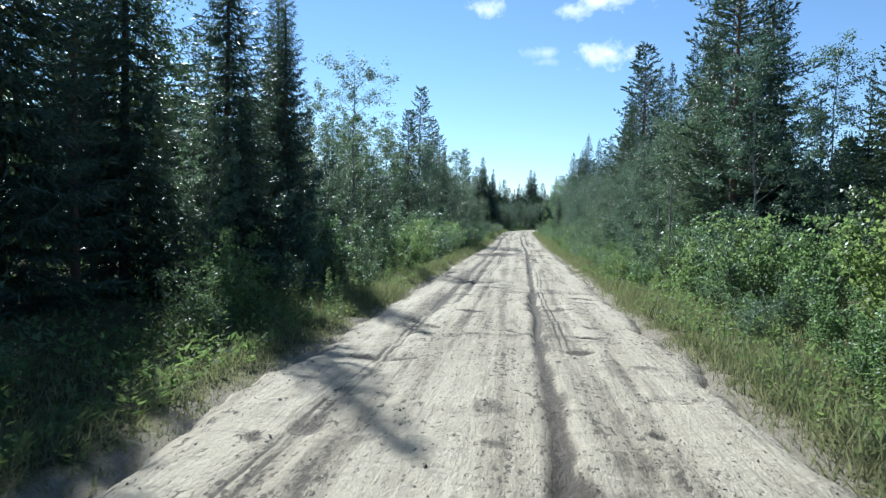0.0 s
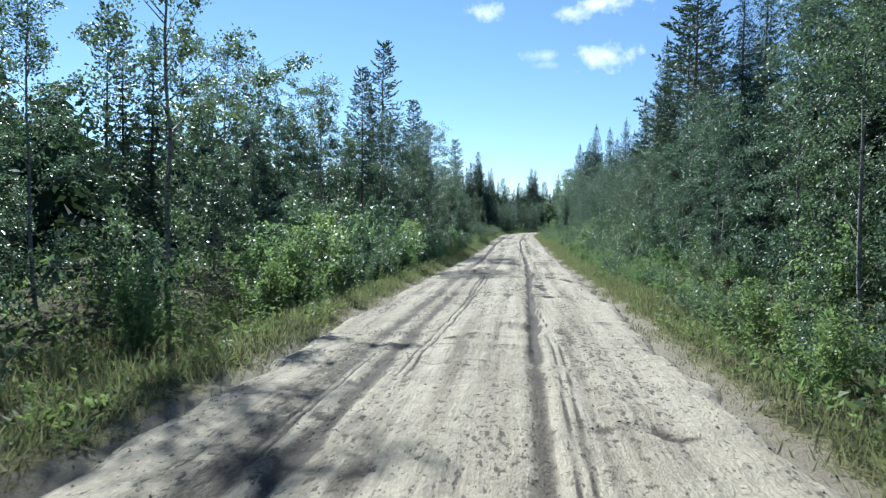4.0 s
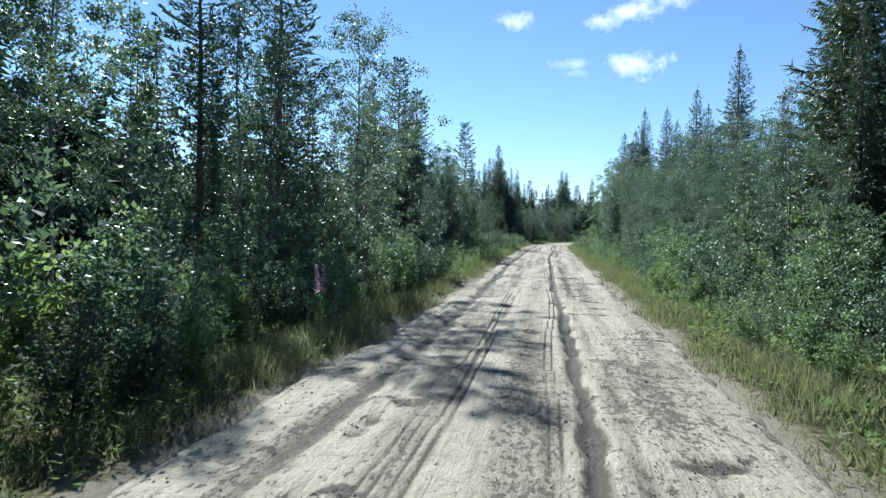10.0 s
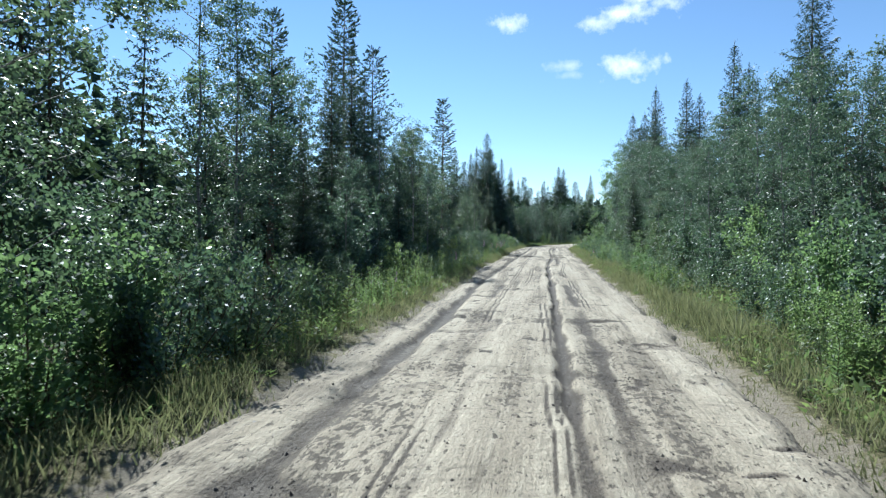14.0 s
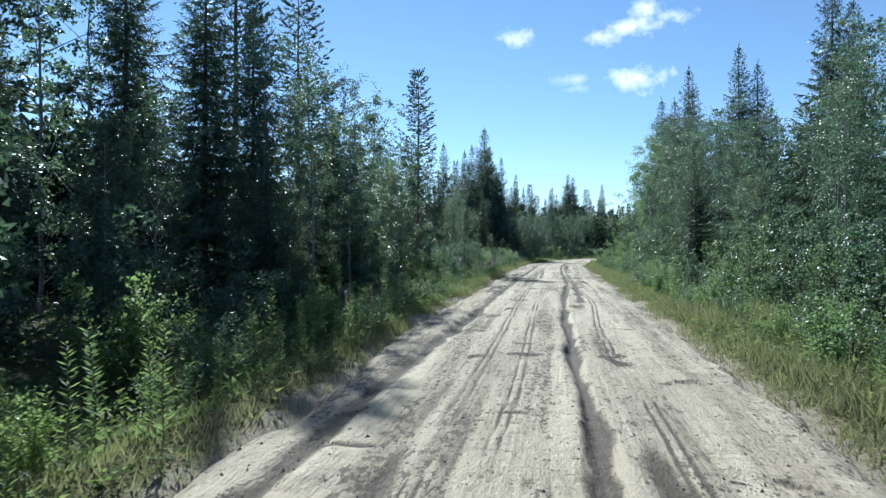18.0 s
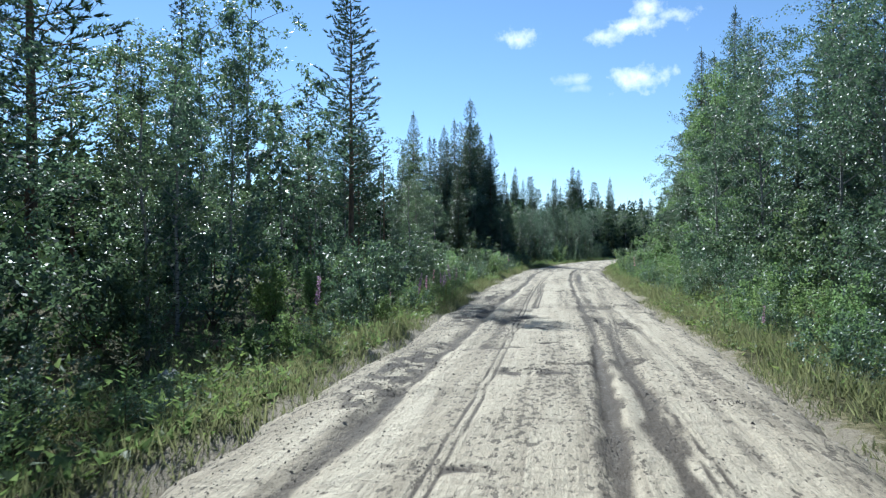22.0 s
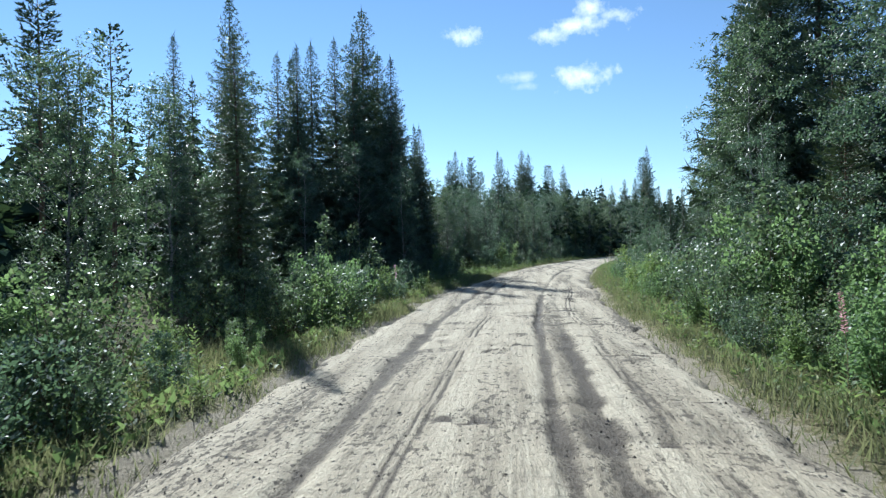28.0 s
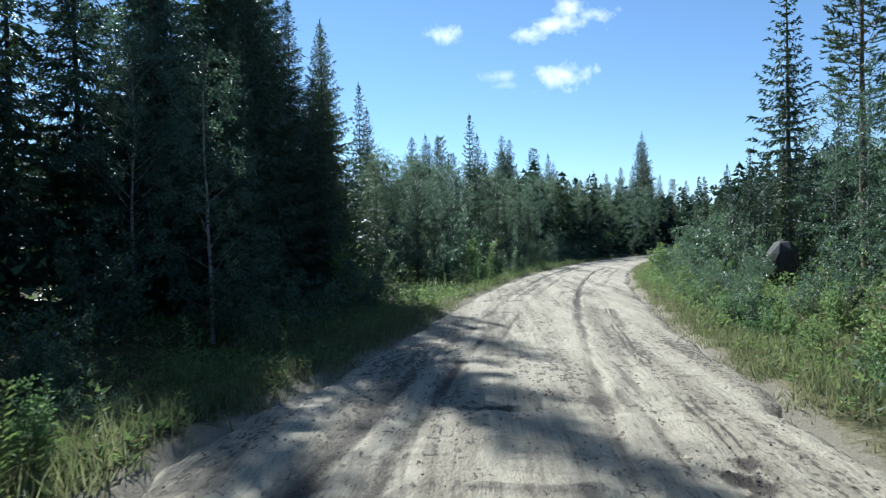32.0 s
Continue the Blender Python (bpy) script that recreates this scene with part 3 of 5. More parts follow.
# ---- ground and road ----
near_x = np.concatenate([np.arange(-14, -4, 0.5), np.arange(-4, 4.01, 0.14), np.arange(4.5, 14.1, 0.5)])
far_x = np.array([20, 30, 45, 70, 110, 180, 320, 700, 1500, 3000.0])
ground_xs = np.concatenate([-far_x[::-1], near_x, far_x])
ground_ys = np.concatenate([np.array([-3000, -1200, -500, -200, -100, -60, -35, -22.0]), np.arange(-14, 185, 0.36), np.arange(186, 300, 4.0), np.array([330, 400, 520, 800, 1500, 3000.0])])
tagged(sheet("ground", ground_xs, ground_ys, lambda x, y, u: ground_z(x, y), M_SOIL,
             lambda u, y: 1 - ease(2.05, 2.8, np.where(u < 0, np.abs(u) - 0.5 * shoulder(y), np.abs(u)))), "mossy brown forest ground with grassy verges", "ground", kind="structure")
road_ys = np.concatenate([np.arange(-9, 4, 0.2), np.arange(4, 128, 0.085), np.arange(128, 138, 0.15), np.arange(138, 190, 0.3)])
road_us = np.concatenate([np.arange(-2.94, -1.6, 0.06), np.arange(-1.6, 1.6, 0.03), np.arange(1.6, 2.95, 0.06)])
tagged(sheet("road", road_us, road_ys, lambda x, y, u: road_level(y) + road_shape(u, y)[0], M_ROAD, lambda u, y: road_shape(u, y)[1]),
       "rutted pale sandy dirt road with muddy wheel tracks", "road", kind="structure")


# ---- trees ----
def crooked(height, r, bend=0.02, n=9):
    """Points up a slightly crooked trunk."""
    z = np.linspace(0, height, n)
    w = np.cumsum(r.normal(0, bend * height / n, (n, 2)), 0)
    w[0] = 0
    return np.column_stack([w, z])


def along(points, z):
    return np.array([np.interp(z, points[:, 2], points[:, k]) for k in range(3)])


def stem_up(shape, trunk, thick, sides):
    """The trunk itself, its foot sunk a little."""
    low = trunk.copy()
    low[0, 2] -= 0.15
    shape.tube(low, np.linspace(thick, 0.008, len(trunk)), sides)


def ring_at(trunk, z, sides):
    """A vertex of the trunk near that height, to grow a limb from."""
    return int(np.argmin(abs(trunk[:, 2] - z))) * sides


def spruce_meshes(seed, height=12.0, spread=1.9, step=0.25, gap=0.075, bare=0.03, wide=0.045, droop=0.38):
    """A dense, pointed spruce: whorls of boughs that hang and lift at their ends, each a fan of needled twigs with others hanging under it."""
    r = rng(seed)
    trunk = crooked(height, r, 0.008)
    wood, crown = Shape(), Shape()
    stem_up(wood, trunk, 0.0085 * height + 0.02, 6)
    base, way, size = [], [], []
    s = np.linspace(0, 1, 6)
    z = bare * height
    side_on = r.uniform(0, 6.283)
    while z < height * 0.985:
        f = z / height
        reach = spread * (1 - f) ** 0.88 * (0.6 + 0.4 * min(1, f / 0.12)) + 0.04
        reach *= 0.62 if r.random() < 0.10 else r.uniform(0.85, 1.1)
        count = 7 if f < 0.7 else 5
        turn = r.random() * 6.28
        for k in range(count):
            a = turn + 6.283 * k / count + r.normal(0, 0.2)
            length = reach * r.uniform(0.72, 1.15) * (1 + 0.12 * math.cos(a - side_on))
            rise = 0.55 * ease(0.6, 1.0, f) - droop * (1 - f) + r.normal(0, 0.06)
            out = np.array([math.cos(a), math.sin(a), 0])
            p = along(trunk, z) + out * (s * length)[:, None]
            p[:, 2] += length * (rise * s + 0.24 * s ** 3)
            if length > 0.5 and k % 2:
                wood.tube(p[[0, 2, 4]], [0.016, 0.010, 0.004], 3, ring_at(trunk, z, 6))
            n = max(3, int(length / gap))
            q = np.repeat(np.linspace(0.10, 1.0, n), 2) + r.normal(0, 0.01, 2 * n)
            here = np.column_stack([np.interp(q, s, p[:, j]) for j in range(3)])
            cross = np.array([-out[1], out[0], 0]) * np.tile((-1.0, 1.0), n)[:, None]
            base.append(here)
            way.append(out * r.uniform(0.5, 1.0, (2 * n, 1)) + cross * r.uniform(0.5, 1.0, (2 * n, 1)) + np.column_stack([0 * q, 0 * q, r.normal(-0.30, 0.18, 2 * n)]))
            size.append((0.12 * (0.4 + 0.6 * ease(0.0, 0.25, 1 - f)) + 0.40 * length * np.clip(1.05 - q, 0, 1)) * r.uniform(0.6, 1.2, 2 * n) * 0.8)
            base.append(p[[4, 4]])
            way.append(np.array([p[5] - p[4]] * 2) + r.normal(0, 0.03, (2, 3)))
            size.append(np.array([0.25, 0.2]) * length + 0.08)
        z += step * r.uniform(0.75, 1.25) * (1.15 - 0.55 * f)
    base, way, size = np.concatenate(base), np.concatenate(way), np.concatenate(size)
    n = len(base)
    way /= np.linalg.norm(way, axis=1, keepdims=True)
    breadth = wide * (0.4 + 1.7 * size)
    crown.blades(base, way, size, breadth, r, False, 1.5)
    mid = base + way * (size * r.uniform(0.2, 0.8, n))[:, None]
    crown.blades(mid, way + r.normal(0, 0.35, (n, 3)) + [0, 0, -0.7], size * r.uniform(0.35, 0.75, n) + 0.05, breadth * 0.9, r, False)
    crown.blades(mid, way + r.normal(0, 0.6, (n, 3)), size * 0.5 + 0.06, breadth * 0.8, r, False)
    m = 12
    crown.blades(trunk[-1] - np.outer(np.linspace(0.0, 0.5, m), (0, 0, 1.0)), r.normal(0, 0.3, (m, 3)) + [0, 0, 0.9], np.linspace(0.30, 0.14, m), 0.04, r, False)
    return wood.mesh("spruce_trunk", M_BARK, True), crown.mesh("spruce_needles", M_SPRUCE)


def pine_meshes(seed, height=13.0, spread=1.9, bare=0.25, boughs=78, tufts=7, fine=22, needle=0.045, lift=1.0):
    """A pine: boughs with brushes of long needles that turn up at their ends, and the trunk showing between them."""
    r = rng(seed)
    trunk = crooked(height, r, 0.012)
    wood, crown = Shape(), Shape()
    stem_up(wood, trunk, 0.0095 * height + 0.02, 8)
    base, way, size = [], [], []
    s = np.linspace(0, 1, 5)
    for i in range(boughs):
        f = min(bare + (1 - bare) * (i + r.uniform(0, 1)) / boughs, 0.985)
        reach = spread * ((1 - f) / (1 - bare)) ** 0.65 * (0.55 + 0.45 * ease(bare, bare + 0.22, f)) * r.uniform(0.6, 1.12) + 0.15
        a = i * 2.4 + r.normal(0, 0.5)
        out = np.array([math.cos(a), math.sin(a), 0])
        p = along(trunk, f * height) + out * (s * reach)[:, None]
        p[:, 2] += reach * ((0.15 + 0.65 * f) * lift * s * 0.55 + 0.32 * s ** 2)
        p[1:4] += r.normal(0, 0.03 * reach, (3, 3))
        wood.tube(p[[0, 1, 2, 4]], [0.012 + 0.012 * reach, 0.012 + 0.006 * reach, 0.011, 0.005], 3, ring_at(trunk, f * height, 8))
        n = max(3, int(tufts * (0.4 + 0.6 * reach / spread)))
        cross = np.array([-out[1], out[0], 0])
        for q in np.linspace(0.3, 1.0, n):
            here = np.array([np.interp(q, s, p[:, j]) for j in range(3)])
            for side in ((-1, 1) if q < 0.97 else (0,)):
                tip = here + out * 0.16 + cross * side * (reach * 0.48 * (1.1 - q) + 0.12) * r.uniform(0.6, 1.2) + [0, 0, r.normal(0.09, 0.07)]
                w = r.uniform(0.15, 1.05, (fine, 1))
                base.append(here + (tip - here) * w)
                d = (tip - here) / (np.linalg.norm(tip - here) + 1e-9)
                way.append(d * 1.1 + r.normal(0, 0.45, (fine, 3)) + [0, 0, 0.35])
                size.append(r.uniform(0.10, 0.20, fine))
    m = 20
    base.append(trunk[-1] - np.outer(0.5 * r.random(m), (0, 0, 1.0)))
    way.append(r.normal(0, 0.35, (m, 3)) + [0, 0, 1.0])
    size.append(r.uniform(0.16, 0.28, m))
    crown.blades(np.concatenate(base), np.concatenate(way), np.concatenate(size), needle, r, False)
    return wood.mesh("pine_trunk", M_PINEBARK, True), crown.mesh("pine_needles", M_PINE)


def birch_meshes(seed, height=7.5, spread=1.5, limbs_n=26, leaves=8600, bare=0.08, leaf=0.062, material=None, sprays=5, quad=True):
    """A downy birch: a slim stem, rising limbs, and small leaves in separate sprays with dark gaps between them."""
    r = rng(seed)
    trunk = crooked(height, r, 0.05)
    wood, crown = Shape(), Shape()
    stem_up(wood, trunk, 0.0058 * height + 0.01, 6)
    heart, ax, weight = [], [], []
    s = np.linspace(0, 1, 4)
    for i in range(limbs_n):
        f = bare + (0.97 - bare) * (i + r.random()) / limbs_n
        a = i * 2.4 + r.normal(0, 0.5)
        reach = spread * (1 - abs(f - 0.38) / 0.75) ** 0.8 * r.uniform(0.5, 1.2) + 0.15
        out = np.array([math.cos(a), math.sin(a), 0])
        p = along(trunk, f * height) + out * (s * reach)[:, None]
        p[:, 2] += reach * (0.95 * s - 0.25 * s ** 2)
        p[1:3] += r.normal(0, 0.04, (2, 3))
        wood.tube(p, [0.009 + 0.006 * reach, 0.010, 0.006, 0.003], 3, ring_at(trunk, f * height, 6))
        for q in np.concatenate([[1.0], r.uniform(0.3, 1.0, sprays - 1)]):
            here = np.array([np.interp(q, s, p[:, j]) for j in range(3)])
            heart.append(here + r.normal(0, 0.10 + 0.08 * reach, 3))
            ax.append(out * r.uniform(0.1, 0.28) + r.normal(0, 0.10, 3) + [0, 0, -0.04])
            weight.append(r.uniform(0.25, 1.3) * (0.5 + reach))
    for q in (1, 2, 2, 3):
        heart.append(trunk[-q] + r.normal(0, 0.06, 3))
        ax.append(np.array([0, 0, 0.35]))
        weight.append(0.8)
    weight = np.array(weight)
    pick = r.choice(len(heart), leaves, p=weight / weight.sum())
    heart, ax = np.array(heart)[pick], np.array(ax)[pick]
    base = heart + ax * r.uniform(-1, 1, (leaves, 1)) + r.normal(0, 1, (leaves, 3)) * [0.085, 0.085, 0.065]
    way = r.normal(0, 0.7, (leaves, 3)) + [0, 0, -0.35] + ax
    size = r.uniform(0.7, 1.25, leaves) * leaf
    crown.blades(base, way, size, size * r.uniform(0.6, 0.85, leaves), r, quad, 1.5)
    return wood.mesh("birch_trunk", M_BIRCHBARK, True), crown.mesh("birch_leaves", material or M_BIRCH)


def shrub_meshes(seed, height=1.9, spread=1.0, stems=10, leaves=2600, material=None, leaf=0.066, slim=0.5, clump=0.78):
    """A leafy shrub of many thin stems from one root."""
    r = rng(seed)
    wood, green = Shape(), Shape()
    wood.tube([(0, 0, -0.12), (0, 0, 0.06)], [0.05, 0.03], 5)
    base, way = [], []
    for i in range(stems):
        a = i * 2.4 + r.normal(0, 0.4)
        h = height * r.uniform(0.5, 1.08)
        out = np.array([math.cos(a), math.sin(a), 0]) * spread * r.uniform(0.15, 1.0)
        s = np.linspace(0, 1, 5)
        p = out * (s[:, None] ** 0.8) + np.column_stack([0 * s, 0 * s, h * s])
        p[1:4] += r.normal(0, 0.05, (3, 3))
        wood.tube(p[[0, 2, 4]], [0.012, 0.008, 0.002], 3, 5 + i % 5)
        n = leaves // stems
        f = np.append(0.12 + 0.86 * r.random(7) ** 0.8, 0.98)
        heart = np.column_stack([np.interp(f, s, p[:, j]) for j in range(3)])
        twig = r.normal(0, 1, (8, 3)) * [1, 1, 0.35] + 0.6 * out / spread
        twig *= (0.30 * (1.15 - f) * spread ** 0.5 / (np.linalg.norm(twig, axis=1) + 0.1))[:, None]
        pick = r.integers(0, 8, n)
        fan = r.normal(0, 1, (n, 3))
        fan[:, 2] = abs(fan[:, 2]) * 0.6 + 0.1
        close = heart[pick] + twig[pick] * r.uniform(0.5, 1.35, (n, 1)) + r.normal(0, 1, (n, 3)) * [0.075, 0.075, 0.06]
        q = 0.05 + 0.95 * r.random(n)
        loose = np.column_stack([np.interp(q, s, p[:, j]) for j in range(3)]) + fan * r.random((n, 1)) * 0.22 * (1.12 - q[:, None])
        base.append(np.where(r.random((n, 1)) < clump, close, loose))
        way.append(fan + 1.2 * twig[pick] + [0, 0, 0.3])
    base, way = np.concatenate(base), np.concatenate(way)
    n = len(base)
    size = r.uniform(0.6, 1.3, n) * leaf
    green.blades(base, way, size, size * slim * 1.1, r, leaf < 0.079, 1.4)
    return wood.mesh("shrub_stem", M_TWIG), green.mesh("shrub_leaves", material or M_WILLOW)


def thing(name, parts, m, label, category, group):
    """An Empty at the base with its parts."""
    top = new(name)
    top.empty_display_size = 0.3
    top.matrix_basis = m
    for n, me in parts:
        part(n, me, top)
    return tagged(top, label, category, group)



def at(x, y, turn=0.0, size=1.0, lean=0.0, sink=0.03):
    return pose(x, y, float(ground_z(x, y)) - sink, lean, 0, turn) @ Matrix.Diagonal((size, size, size, 1))


def copy_at(ob, m):
    """A copy at the pose and size of m, whatever the size of the first one."""
    return copy_thing(ob, m @ Matrix.Diagonal((*[1 / v for v in ob.scale], 1)))


LABELS = {
    "spruce": "dark green narrow spruce tree with drooping boughs",
    "pine": "tall green pine tree with upswept boughs",
    "birch": "slim pale-barked birch tree with small glossy leaves",
}
TREES = {
    "spruce": [(12.0, spruce_meshes(11, 12.0, 1.75)), (12.0, spruce_meshes(12, 12.0, 2.05)), (12.0, spruce_meshes(13, 12.0, 1.5, 0.27)), (12.0, spruce_meshes(18, 12.0, 2.5, 0.27, 0.08, 0.03, 0.05)), (12.0, spruce_meshes(19, 12.0, 3.3, 0.26, 0.09, 0.01, 0.055, 0.30))],
    "pine": [(13.0, pine_meshes(21, 13.0, 1.9, 0.22, 84, 7)), (13.0, pine_meshes(22, 13.0, 1.5, 0.35)), (13.0, pine_meshes(23, 13.0, 2.2, 0.16, 88, 7)), (14.0, pine_meshes(26, 14.0, 3.0, 0.14, 96, 10, 26, 0.045, 0.35))],
    "birch": [(7.5, birch_meshes(31, 7.5, 1.5, 26, 11000, 0.06, 0.064)), (7.5, birch_meshes(32, 7.5, 1.85, 30, 13000, 0.05, 0.064)), (7.5, birch_meshes(33, 7.5, 1.25, 22, 8600, 0.06, 0.064)),
              (7.5, birch_meshes(34, 7.5, 1.6, 28, 11500, 0.03, 0.064)), (7.5, birch_meshes(35, 7.5, 2.0, 28, 12000, 0.05, 0.066, M_FRESH)), (7.5, birch_meshes(38, 7.5, 2.1, 44, 19000, 0.03, 0.062, None, 6))],
    "spruce_mid": [(12.0, spruce_meshes(16, 12.0, 1.7, 0.40, 0.17, 0.04, 0.10)), (12.0, spruce_meshes(17, 12.0, 2.0, 0.42, 0.18, 0.04, 0.10))],
    "pine_mid": [(13.0, pine_meshes(24, 13.0, 1.8, 0.2, 50, 5, 8, 0.10))],
    "birch_mid": [(7.5, birch_meshes(36, 7.5, 1.9, 26, 5200, 0.04, 0.095, None, 5, False)), (7.5, birch_meshes(37, 7.5, 1.5, 22, 4600, 0.04, 0.095, None, 5, False))],
}
FIRST = {}


def plant(kind, which, x, y, height, turn, lean=0.0):
    """Puts up one tree of that kind, so high."""
    if kind == "spruce" and which < 3 and (y > 145 or abs(x - float(middle(y))) > 12):
        kind, which = "spruce_mid", which % 2
    if kind == "birch" and which < 4 and (y > 140 or abs(x - float(middle(y))) > 9.4):
        kind, which = "birch_mid", which % 2
    full, meshes = TREES[kind][which]
    species = kind.split("_")[0]
    m = at(x, y, turn, height / full, lean)
    if (kind, which) in FIRST:
        return copy_at(FIRST[kind, which], m)
    top = thing(species + "_tree", list(zip(("trunk", "crown"), meshes)), Matrix(), LABELS[species], "tree", species + " trees along the road")
    FIRST[kind, which] = top
    top.matrix_basis = m
    return top


